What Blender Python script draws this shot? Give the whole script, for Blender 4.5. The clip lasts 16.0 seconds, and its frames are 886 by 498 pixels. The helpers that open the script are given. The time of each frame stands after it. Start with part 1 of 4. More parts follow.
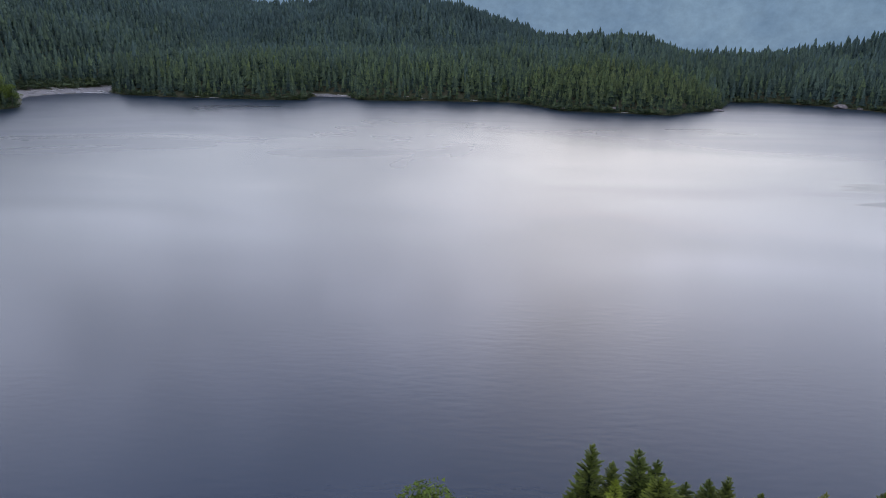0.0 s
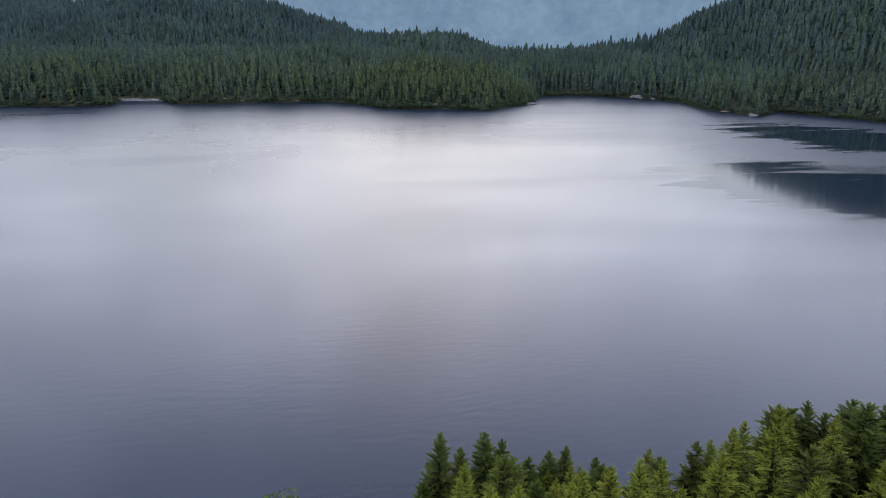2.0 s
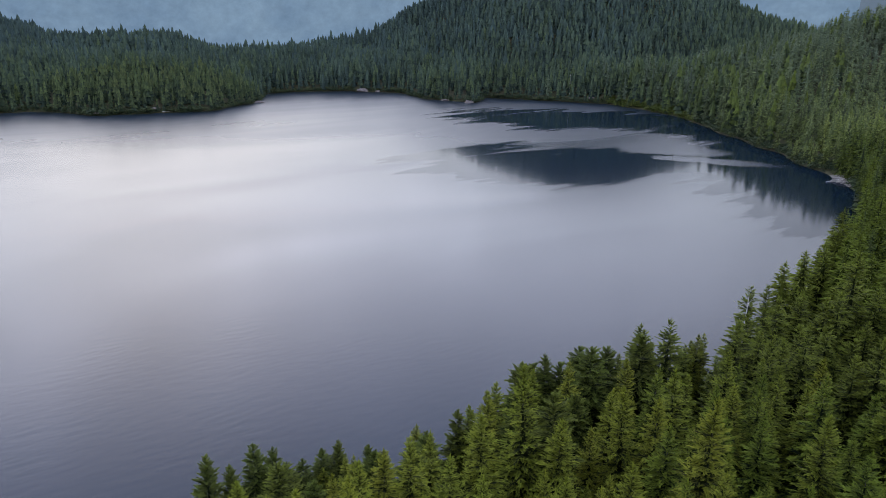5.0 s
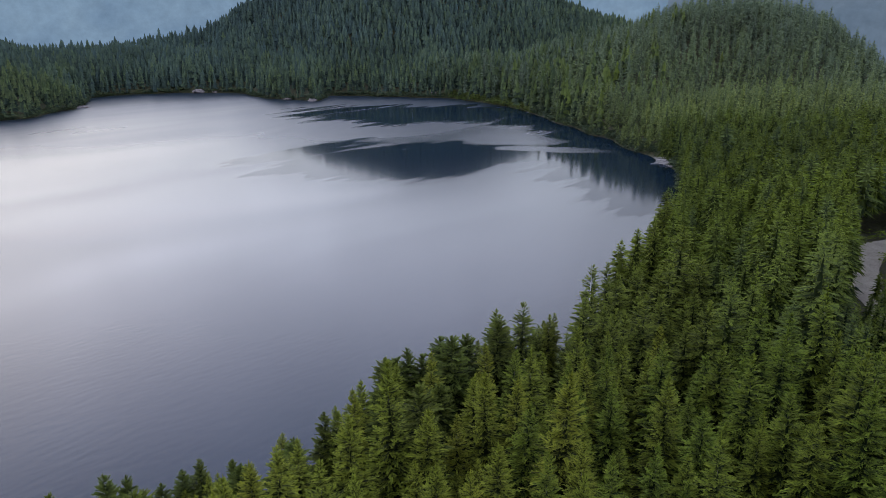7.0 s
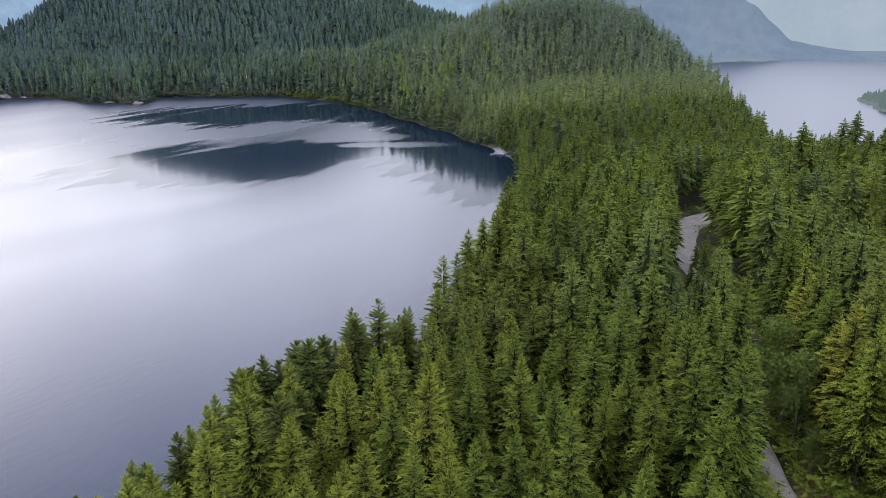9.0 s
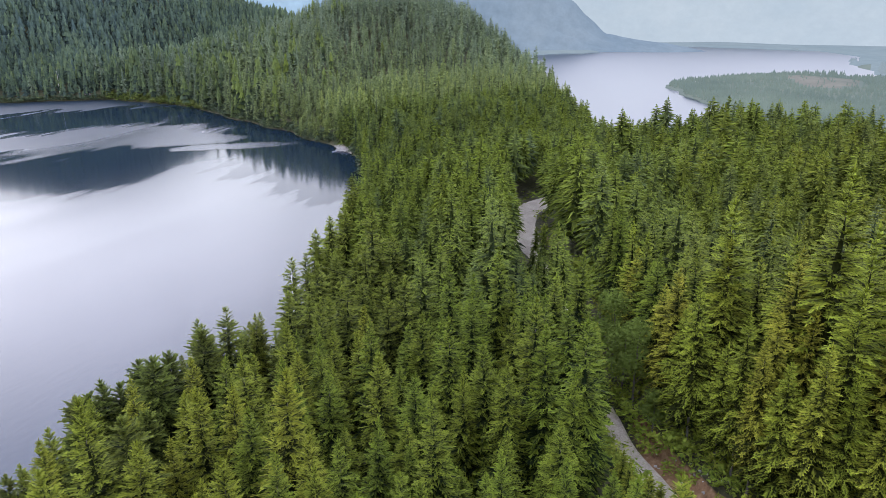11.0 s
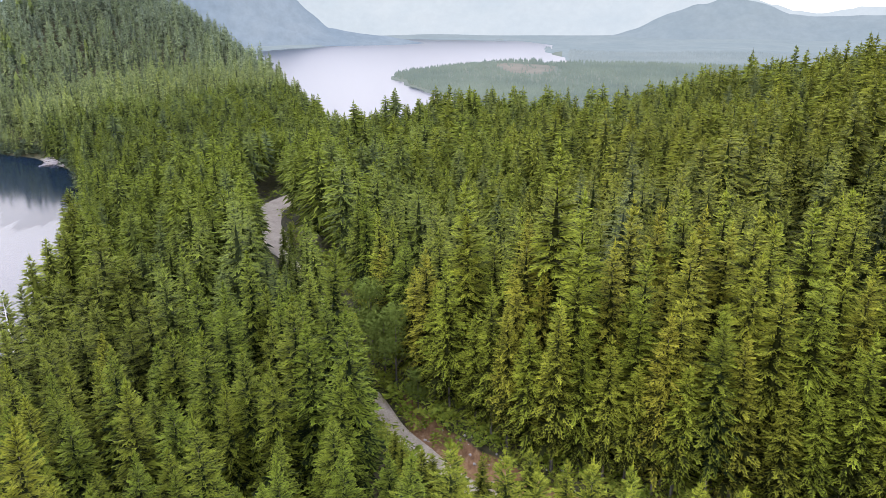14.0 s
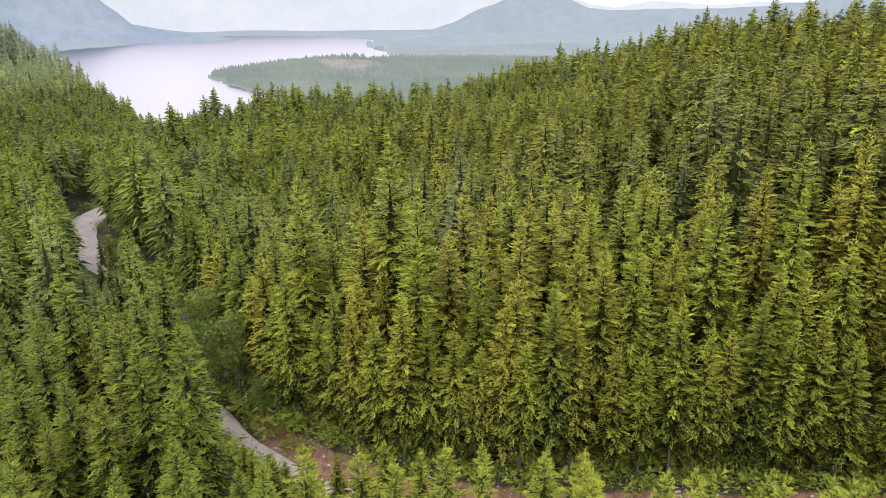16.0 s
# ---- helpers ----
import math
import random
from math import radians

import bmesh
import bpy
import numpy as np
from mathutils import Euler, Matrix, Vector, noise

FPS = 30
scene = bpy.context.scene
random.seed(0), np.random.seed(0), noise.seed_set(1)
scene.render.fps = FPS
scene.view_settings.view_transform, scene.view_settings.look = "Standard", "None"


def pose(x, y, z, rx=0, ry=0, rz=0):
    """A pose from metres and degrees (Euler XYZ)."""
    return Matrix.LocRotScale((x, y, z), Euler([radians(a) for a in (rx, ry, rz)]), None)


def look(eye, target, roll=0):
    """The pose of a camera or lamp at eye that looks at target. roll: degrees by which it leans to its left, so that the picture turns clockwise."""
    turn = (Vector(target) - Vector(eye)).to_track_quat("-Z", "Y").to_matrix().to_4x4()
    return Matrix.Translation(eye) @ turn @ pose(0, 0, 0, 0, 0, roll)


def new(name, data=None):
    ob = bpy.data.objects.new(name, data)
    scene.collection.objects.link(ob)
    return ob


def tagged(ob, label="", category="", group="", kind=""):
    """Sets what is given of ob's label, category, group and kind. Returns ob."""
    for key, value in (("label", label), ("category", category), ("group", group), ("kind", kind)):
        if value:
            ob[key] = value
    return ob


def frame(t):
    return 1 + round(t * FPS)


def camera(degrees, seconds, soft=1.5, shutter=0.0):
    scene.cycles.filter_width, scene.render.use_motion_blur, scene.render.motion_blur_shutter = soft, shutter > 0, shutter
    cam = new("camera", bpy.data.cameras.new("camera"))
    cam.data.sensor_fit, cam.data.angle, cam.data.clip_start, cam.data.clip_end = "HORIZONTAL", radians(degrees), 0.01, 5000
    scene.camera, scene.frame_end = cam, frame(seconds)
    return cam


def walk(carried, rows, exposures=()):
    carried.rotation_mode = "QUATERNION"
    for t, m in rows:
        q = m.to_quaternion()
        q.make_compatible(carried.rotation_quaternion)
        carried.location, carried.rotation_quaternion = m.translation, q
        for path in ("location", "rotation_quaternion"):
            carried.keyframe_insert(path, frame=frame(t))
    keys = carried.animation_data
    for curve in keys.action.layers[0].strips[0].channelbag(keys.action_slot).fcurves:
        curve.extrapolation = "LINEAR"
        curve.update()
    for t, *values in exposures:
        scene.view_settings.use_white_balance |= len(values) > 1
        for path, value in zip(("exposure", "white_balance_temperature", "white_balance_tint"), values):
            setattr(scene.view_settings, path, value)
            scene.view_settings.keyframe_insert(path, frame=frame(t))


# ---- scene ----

EYE = (0.0, 0.0, 60.0)
cam = camera(63.6, 16.0, soft=0.8)
# seconds, yaw to the left, pitch up, roll: the drone hovers and turns to its right
PATH = [
    (0, -0.28, -18.30, 1.14), (0.5, -2.33, -18.22, 1.06), (1, -4.93, -18.22, 1.14), (1.5, -9.50, -18.19, 1.17),
    (2, -14.17, -18.14, 1.12), (2.5, -18.69, -18.11, 1.09), (3, -23.13, -18.10, 0.96), (3.5, -26.39, -18.09, 0.86),
    (4, -29.31, -18.10, 0.78), (6.5, -44.43, -18.27, 0.29), (7, -47.49, -18.32, 0.26), (7.5, -50.58, -18.36, 0.25),
    (8, -53.74, -18.45, 0.19), (8.5, -56.87, -18.50, 0.12), (9, -60.06, -18.55, 0.11), (11.5, -76.16, -18.92, -0.05),
    (12, -79.67, -18.97, -0.07), (12.5, -83.21, -19.03, -0.08), (13, -86.75, -19.10, -0.11), (13.5, -90.29, -19.18, -0.10),
    (14, -93.81, -19.27, -0.10), (14.5, -97.30, -19.36, -0.09), (15, -100.83, -19.45, -0.08), (15.5, -104.36, -19.55, -0.08),
    (16, -107.57, -19.65, -0.08),
]


def aim(yaw, pitch):
    y, p = radians(yaw), radians(pitch)
    return (EYE[0] - math.sin(y) * math.cos(p), EYE[1] + math.cos(y) * math.cos(p), EYE[2] + math.sin(p))


walk(cam, [(t, look(EYE, aim(yaw, pitch), roll)) for t, yaw, pitch, roll in PATH],
     exposures=[(0.0, -0.12, 6500, 10), (2.0, -0.06, 6500, 10), (4.0, -0.05, 6500, 10), (6.5, -0.16, 6500, 10), (7.2, -0.04, 6500, 10), (9.0, 0.58, 6680, 12), (12.5, 1.13, 6980, 12), (16.0, 1.46, 7650, 20)])

# ------------------------------------------------------------------ light
SUN_AZ, SUN_EL = 12.0, 23.0


def node(tree, kind, at=None, **values):
    n = tree.nodes.new(kind)
    for key, v in values.items():
        setattr(n, key, v)
    for slot, v in (at or {}).items():
        if hasattr(v, "is_linked"):
            tree.links.new(v, n.inputs[slot])
        else:
            n.inputs[slot].default_value = v
    return n


def ramp(tree, fac, stops):
    r = node(tree, "ShaderNodeValToRGB", {0: fac})
    els = r.color_ramp.elements
    while len(els) < len(stops):
        els.new(0.5)
    for e, (p, c) in zip(els, stops):
        e.position, e.color = p, (*c, 1) if len(c) == 3 else c
    return r.outputs[0]


def grey(v):
    return (v, v, v)


def overcast():
    w = bpy.data.worlds.new("sky")
    scene.world = w
    w.use_nodes = True
    t = w.node_tree
    t.nodes.clear()
    sky = node(t, "ShaderNodeTexSky", sky_type="NISHITA", sun_disc=False, sun_elevation=radians(SUN_EL), sun_rotation=radians(SUN_AZ))
    geo = node(t, "ShaderNodeTexCoord").outputs["Generated"]
    sep = node(t, "ShaderNodeSeparateXYZ", {0: geo})
    height = sep.outputs[2]
    # the cloud deck: paler and brighter towards the zenith
    deck = ramp(t, height, [(0.0, (0.65, 0.73, 0.74)), (0.035, (0.77, 0.86, 0.86)), (0.12, (0.92, 0.98, 1.08)), (0.2, (1.32, 1.40, 1.67)), (0.29, (1.98, 2.08, 2.54)), (0.42, (1.98, 2.08, 2.70)), (0.52, (1.48, 1.66, 2.40)), (0.62, (0.94, 1.16, 1.98)), (0.8, (0.80, 0.96, 1.54)), (1.0, (0.90, 1.0, 1.42))])
    flat = node(t, "ShaderNodeMapping", {0: geo, 2: (0, 0, radians(23)), 3: (1.0, 1.0, 2.4)})
    big = node(t, "ShaderNodeTexNoise", {0: flat.outputs[0], "Scale": 2.4, "Detail": 5.0, "Roughness": 0.5, "Distortion": 0.6})
    clouds = ramp(t, big.outputs[0], [(0.33, grey(0.70)), (0.5, grey(0.99)), (0.66, grey(1.17))])
    wisps = node(t, "ShaderNodeTexNoise", {0: flat.outputs[0], "Scale": 7.0, "Detail": 4.0, "Roughness": 0.55, "Distortion": 1.2})
    clouds = node(t, "ShaderNodeMix", {0: 1.0, 6: clouds, 7: ramp(t, wisps.outputs[0], [(0.35, grey(0.82)), (0.5, grey(1.0)), (0.65, grey(1.18))])}, data_type="RGBA", blend_type="MULTIPLY").outputs[2]
    s = Vector((math.sin(radians(SUN_AZ)) * math.cos(radians(SUN_EL)), math.cos(radians(SUN_AZ)) * math.cos(radians(SUN_EL)), math.sin(radians(SUN_EL))))
    dot = node(t, "ShaderNodeVectorMath", {0: geo, 1: s}, operation="DOT_PRODUCT").outputs["Value"]
    glow = ramp(t, dot, [(0.0, grey(0.88)), (0.6, grey(0.93)), (0.88, grey(1.01)), (1.0, grey(1.12))])
    a = node(t, "ShaderNodeMix", {0: 1.0, 6: deck, 7: clouds}, data_type="RGBA", blend_type="MULTIPLY").outputs[2]
    b = node(t, "ShaderNodeMix", {0: 1.0, 6: a, 7: glow}, data_type="RGBA", blend_type="MULTIPLY").outputs[2]
    bg1 = node(t, "ShaderNodeBackground", {0: b, 1: 1.0})
    bg2 = node(t, "ShaderNodeBackground", {0: sky.outputs[0], 1: 0.05})
    add = node(t, "ShaderNodeAddShader", {0: bg1.outputs[0], 1: bg2.outputs[0]})
    node(t, "ShaderNodeOutputWorld", {0: add.outputs[0]})


overcast()
lamp = bpy.data.lights.new("sun", "SUN")
lamp.energy, lamp.angle, lamp.color = 0.5, radians(110), (1.0, 0.96, 0.9)
sun = new("sun", lamp)
sun.matrix_world = look((0, 0, 300), (-300 * math.sin(radians(SUN_AZ)), -300 * math.cos(radians(SUN_AZ)), 300 - 300 * math.tan(radians(SUN_EL))))


# ------------------------------------------------------------------ materials
def material(name):
    m = bpy.data.materials.new(name)
    m.use_nodes = True
    t = m.node_tree
    return m, t, t.nodes["Principled BSDF"]


def mixc(t, fac, a, b, how="MIX"):
    return node(t, "ShaderNodeMix", {0: fac, 6: a, 7: b}, data_type="RGBA", blend_type=how).outputs[2]


def noise_tex(t, vec, scale, detail=3.0, rough=0.55, distortion=0.0):
    return node(t, "ShaderNodeTexNoise", {0: vec, "Scale": scale, "Detail": detail, "Roughness": rough, "Distortion": distortion}).outputs[0]


def foliage(name, dark, light, warm, by_object=True, gloss=0.8, haze_tint=None):
    """Needles or leaves: from dark to light tips, some trees yellower; crown shade and haze painted in."""
    m, t, p = material(name)
    geo = node(t, "ShaderNodeNewGeometry")
    if by_object:
        pick = node(t, "ShaderNodeObjectInfo").outputs["Random"]
    else:
        pick = node(t, "ShaderNodeAttribute", attribute_name="tint").outputs["Fac"]
    isle = geo.outputs["Random Per Island"]
    # young: lighter new growth at tips, plus shade painted through the crown
    young = node(t, "ShaderNodeAttribute", attribute_name="young").outputs["Fac"]
    patch = noise_tex(t, geo.outputs["Position"], 0.02, 2.0)
    leaf_light = node(t, "ShaderNodeMath", {0: isle, 1: 0.42, 2: node(t, "ShaderNodeMath", {0: young, 1: 0.79}, operation="MULTIPLY").outputs[0]}, operation="MULTIPLY_ADD").outputs[0]
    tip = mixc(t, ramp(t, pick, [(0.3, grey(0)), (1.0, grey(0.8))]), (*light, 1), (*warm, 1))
    base = mixc(t, ramp(t, leaf_light, [(0.32, grey(0)), (0.93, grey(1))]), (*dark, 1), tip)
    # haze painted into the base colour, by each tree's share
    if haze_tint:
        share = node(t, "ShaderNodeAttribute", attribute_name="haze_tint").outputs["Fac"]
        base = mixc(t, share, base, mixc(t, ramp(t, leaf_light, [(0.1, grey(0)), (1.0, grey(1))]), (*haze_tint[0], 1), (*haze_tint[1], 1)))
    base = mixc(t, 0.5, base, ramp(t, patch, [(0.3, grey(0.6)), (0.7, grey(1.35))]), "MULTIPLY")
    t.links.new(base, p.inputs["Base Color"])
    p.inputs["Roughness"].default_value = gloss
    p.inputs["Specular IOR Level"].default_value = 0.06
    trans = node(t, "ShaderNodeBsdfTranslucent", {0: base})
    mix = node(t, "ShaderNodeMixShader", {0: 0.12, 1: p.outputs[0], 2: trans.outputs[0]})
    t.links.new(mix.outputs[0], t.nodes["Material Output"].inputs[0])
    return m


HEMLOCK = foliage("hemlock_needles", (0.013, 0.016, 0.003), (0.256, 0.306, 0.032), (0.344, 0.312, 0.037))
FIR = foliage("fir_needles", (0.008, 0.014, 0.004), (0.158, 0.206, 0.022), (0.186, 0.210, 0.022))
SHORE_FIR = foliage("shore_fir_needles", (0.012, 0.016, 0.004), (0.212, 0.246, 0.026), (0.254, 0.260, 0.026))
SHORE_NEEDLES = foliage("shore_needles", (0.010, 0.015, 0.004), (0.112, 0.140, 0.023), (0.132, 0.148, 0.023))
# haze painted as base colour: far needles turn blue-grey with distance
HAZE_BLUE = ((0.040, 0.060, 0.053), (0.074, 0.110, 0.094))
FOREST = foliage("forest_needles", (0.018, 0.026, 0.005), (0.160, 0.200, 0.025), (0.216, 0.214, 0.028), by_object=False, haze_tint=HAZE_BLUE)
# second colour pair: grey-green haze painted on the hill by distance
HILL_NEEDLES = foliage("hill_needles", (0.038, 0.050, 0.018), (0.262, 0.312, 0.084), (0.300, 0.316, 0.080), by_object=False, haze_tint=((0.084, 0.108, 0.078), (0.178, 0.222, 0.132)))
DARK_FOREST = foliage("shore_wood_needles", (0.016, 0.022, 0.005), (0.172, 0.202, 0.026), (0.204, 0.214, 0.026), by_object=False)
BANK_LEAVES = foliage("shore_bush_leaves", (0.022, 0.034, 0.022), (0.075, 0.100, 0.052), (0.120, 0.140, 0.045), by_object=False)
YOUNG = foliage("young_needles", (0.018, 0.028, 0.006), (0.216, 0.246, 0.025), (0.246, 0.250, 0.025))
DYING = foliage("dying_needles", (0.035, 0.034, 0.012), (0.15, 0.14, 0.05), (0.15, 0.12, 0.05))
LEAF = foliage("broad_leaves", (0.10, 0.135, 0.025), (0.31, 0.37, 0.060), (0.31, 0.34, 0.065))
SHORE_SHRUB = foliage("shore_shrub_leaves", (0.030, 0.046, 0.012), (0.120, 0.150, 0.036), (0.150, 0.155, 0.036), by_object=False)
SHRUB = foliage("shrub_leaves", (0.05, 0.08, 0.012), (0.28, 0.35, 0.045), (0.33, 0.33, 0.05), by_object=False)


def bark_material():
    m, t, p = material("bark")
    geo = node(t, "ShaderNodeNewGeometry").outputs["Position"]
    n = noise_tex(t, node(t, "ShaderNodeMapping", {0: geo, 3: (6, 6, 0.8)}).outputs[0], 1.5, 4)
    t.links.new(ramp(t, n, [(0.3, (0.045, 0.038, 0.030)), (0.7, (0.15, 0.13, 0.11))]), p.inputs["Base Color"])
    p.inputs["Roughness"].default_value = 0.9
    return m


BARK = bark_material()


def wood_material():
    m, t, p = material("bleached_wood")
    geo = node(t, "ShaderNodeNewGeometry").outputs["Position"]
    t.links.new(ramp(t, noise_tex(t, geo, 3.0, 5), [(0.3, (0.32, 0.29, 0.26)), (0.7, (0.62, 0.58, 0.53))]), p.inputs["Base Color"])
    p.inputs["Roughness"].default_value = 0.85
    return m


WOOD = wood_material()


def ground_material():
    m, t, p = material("forest_ground")
    pos = node(t, "ShaderNodeNewGeometry").outputs["Position"]
    soil = node(t, "ShaderNodeAttribute", attribute_name="soil").outputs["Fac"]
    sand = node(t, "ShaderNodeAttribute", attribute_name="sand").outputs["Fac"]
    fine, coarse = noise_tex(t, pos, 1.6, 6, 0.65), noise_tex(t, pos, 0.16, 4)
    floor = mixc(t, coarse, ramp(t, fine, [(0.3, (0.022, 0.016, 0.008)), (0.7, (0.085, 0.06, 0.03))]), ramp(t, fine, [(0.3, (0.018, 0.024, 0.006)), (0.7, (0.075, 0.085, 0.018))]))
    earth = ramp(t, fine, [(0.25, (0.12, 0.058, 0.024)), (0.55, (0.27, 0.145, 0.066)), (0.8, (0.42, 0.30, 0.18))])
    beach = ramp(t, fine, [(0.3, (0.12, 0.105, 0.09)), (0.7, (0.30, 0.27, 0.24))])
    edge = node(t, "ShaderNodeMath", {0: soil, 1: node(t, "ShaderNodeMath", {0: coarse, 1: -0.5}, operation="ADD").outputs[0]}, operation="ADD").outputs[0]
    c = mixc(t, ramp(t, edge, [(0.4, grey(0)), (0.6, grey(1))]), floor, earth)
    c = mixc(t, ramp(t, sand, [(0.3, grey(0)), (0.7, grey(1))]), c, beach)
    t.links.new(c, p.inputs["Base Color"])
    p.inputs["Roughness"].default_value = 0.95
    b = node(t, "ShaderNodeBump", {"Strength": 0.6, "Distance": 0.3, "Height": fine})
    t.links.new(b.outputs[0], p.inputs["Normal"])
    return m


GROUND = ground_material()


def gravel_material():
    m, t, p = material("gravel")
    pos = node(t, "ShaderNodeNewGeometry").outputs["Position"]
    fine, coarse = noise_tex(t, pos, 5.0, 6, 0.7), noise_tex(t, pos, 0.35, 4)
    c = ramp(t, fine, [(0.3, (0.26, 0.213, 0.152)), (0.7, (0.54, 0.460, 0.340))])
    c = mixc(t, 0.7, c, ramp(t, coarse, [(0.3, grey(0.7)), (0.7, grey(1.2))]), "MULTIPLY")
    t.links.new(c, p.inputs["Base Color"])
    p.inputs["Roughness"].default_value = 0.95
    b = node(t, "ShaderNodeBump", {"Strength": 0.5, "Distance": 0.06, "Height": fine})
    t.links.new(b.outputs[0], p.inputs["Normal"])
    return m


GRAVEL = gravel_material()


def polar(az, d):
    return d * math.sin(radians(az)), d * math.cos(radians(az))


def water_material(name, calm):
    """Lake water: wind-ruffled, with smooth patches in the sheltered cove."""
    m, t, p = material(name)
    pos = node(t, "ShaderNodeNewGeometry").outputs["Position"]
    p.inputs["Base Color"].default_value = (0.005, 0.013, 0.023, 1)
    p.inputs["IOR"].default_value = 1.333
    rough = 0.3
    if calm:

        def nearest(fields):
            least = None
            for az, d, along, across in fields:
                local = node(t, "ShaderNodeMapping", {0: pos, 1: (*polar(az, d), 0), 2: (0, 0, radians(-az)), 3: (along, across, 1000)}, vector_type="TEXTURE")
                r = node(t, "ShaderNodeVectorMath", {0: local.outputs[0]}, operation="LENGTH").outputs["Value"]
                least = r if least is None else node(t, "ShaderNodeMath", {0: least, 1: r}, operation="MINIMUM").outputs[0]
            return least

        breath = node(t, "ShaderNodeMath", {0: 2.0, 1: nearest(BREEZE)}, operation="SUBTRACT").outputs[0]
        shape = node(t, "ShaderNodeMath", {0: nearest(CALM), 1: breath}, operation="MAXIMUM").outputs[0]
        drift = node(t, "ShaderNodeMapping", {0: pos, 2: (0, 0, radians(50)), 1: (0, 0, 0.29), 3: (0.012, 0.075, 0)})
        streak = noise_tex(t, drift.outputs[0], 1.0, 5, 0.6, 0.25)
        edge = node(t, "ShaderNodeMath", {0: streak, 1: 2.2, 2: shape}, operation="MULTIPLY_ADD").outputs[0]
        ruffled = ramp(t, node(t, "ShaderNodeMath", {0: edge, 1: 0.4}, operation="MULTIPLY").outputs[0], [(0.775, grey(0.0)), (0.82, grey(0.6)), (0.90, grey(1.0))])
        gust = noise_tex(t, node(t, "ShaderNodeMapping", {0: pos, 2: (0, 0, radians(20)), 1: (0, 0, 0.41), 3: (0.006, 0.014, 0)}).outputs[0], 1.0, 3, 0.5, 1.0)
        # the breeze is stronger out on the open lake
        out = node(t, "ShaderNodeMapRange", {0: node(t, "ShaderNodeVectorMath", {0: pos}, operation="LENGTH").outputs["Value"], 1: 130.0, 2: 460.0, 3: 0.0, 4: 0.17}).outputs[0]
        wind = node(t, "ShaderNodeMath", {0: node(t, "ShaderNodeMapRange", {0: gust, 1: 0.3, 2: 0.7, 3: 0.10, 4: 0.20}).outputs[0], 1: out}, operation="ADD").outputs[0]
        rr = node(t, "ShaderNodeMapRange", {0: ruffled, 3: 0.085, 4: wind})
        t.links.new(rr.outputs[0], p.inputs["Roughness"])
        sheen = node(t, "ShaderNodeMapRange", {0: ruffled, 3: 0.13, 4: 0.5})
        t.links.new(sheen.outputs[0], p.inputs["Specular IOR Level"])
    else:
        p.inputs["Roughness"].default_value = rough
    warp = node(t, "ShaderNodeMapping", {0: pos, 1: (0, 0, 0.37), 2: (0, 0, 0.5), 3: (0.55, 1.5, 1.0)})
    waves = noise_tex(t, warp.outputs[0], 0.55, 1.5, 0.5, 0.0)
    choppy = 0.02
    if calm:
        near = node(t, "ShaderNodeMapRange", {0: node(t, "ShaderNodeVectorMath", {0: pos}, operation="LENGTH").outputs["Value"], 1: 80.0, 2: 250.0, 3: 1.3, 4: 0.0}).outputs[0]
        choppy = node(t, "ShaderNodeMath", {0: node(t, "ShaderNodeMapRange", {0: ruffled, 3: 0.012, 4: 0.055}).outputs[0], 1: near}, operation="MULTIPLY").outputs[0]
    b = node(t, "ShaderNodeBump", {"Strength": choppy, "Distance": 0.3, "Height": waves})
    t.links.new(b.outputs[0], p.inputs["Normal"])
    return m


# calm patches: bearing, distance, half length across the view, half depth
CALM = [(47, 447, 84, 46), (57, 405, 62, 58), (62, 328, 54, 76), (65, 275, 30, 62), (41.5, 304, 56, 42), (53, 322, 78, 27)]
# a tongue of wind-ruffled water between them
BREEZE = [(31, 395, 70, 34), (41, 374, 66, 21), (48.5, 380, 44, 31), (53, 356, 30, 13), (56.5, 333, 26, 6)]
WATER = water_material("lake_water", True)
FAR_WATER = water_material("far_lake_water", False)


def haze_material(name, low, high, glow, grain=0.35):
    """Distance seen through much air: haze painted in as emission, so far land glows."""
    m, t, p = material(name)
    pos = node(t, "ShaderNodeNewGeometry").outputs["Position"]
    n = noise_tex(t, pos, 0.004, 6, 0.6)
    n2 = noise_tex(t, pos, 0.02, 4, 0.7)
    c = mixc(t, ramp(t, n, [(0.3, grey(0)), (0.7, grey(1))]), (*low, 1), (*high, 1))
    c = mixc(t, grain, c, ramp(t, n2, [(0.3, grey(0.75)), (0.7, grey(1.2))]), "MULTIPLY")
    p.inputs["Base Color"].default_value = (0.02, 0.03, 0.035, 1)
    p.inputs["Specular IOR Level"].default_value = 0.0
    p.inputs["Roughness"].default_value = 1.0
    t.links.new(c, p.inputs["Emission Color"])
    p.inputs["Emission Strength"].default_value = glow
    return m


# valley trees, plain, forest land and clearing all glow with painted haze
VALLEY_TREES_HAZE = haze_material("valley_needles_haze", (0.066, 0.092, 0.086), (0.102, 0.134, 0.116), 1.0)
PLAIN_HAZE = haze_material("far_plain_haze", (0.118, 0.156, 0.186), (0.142, 0.180, 0.208), 1.0)
VALLEY_LAND_HAZE = haze_material("valley_forest", (0.086, 0.106, 0.098), (0.118, 0.142, 0.126), 1.0)
CLEARING_HAZE = haze_material("valley_clearing_haze", (0.096, 0.104, 0.092), (0.158, 0.146, 0.132), 1.0, 0.7)


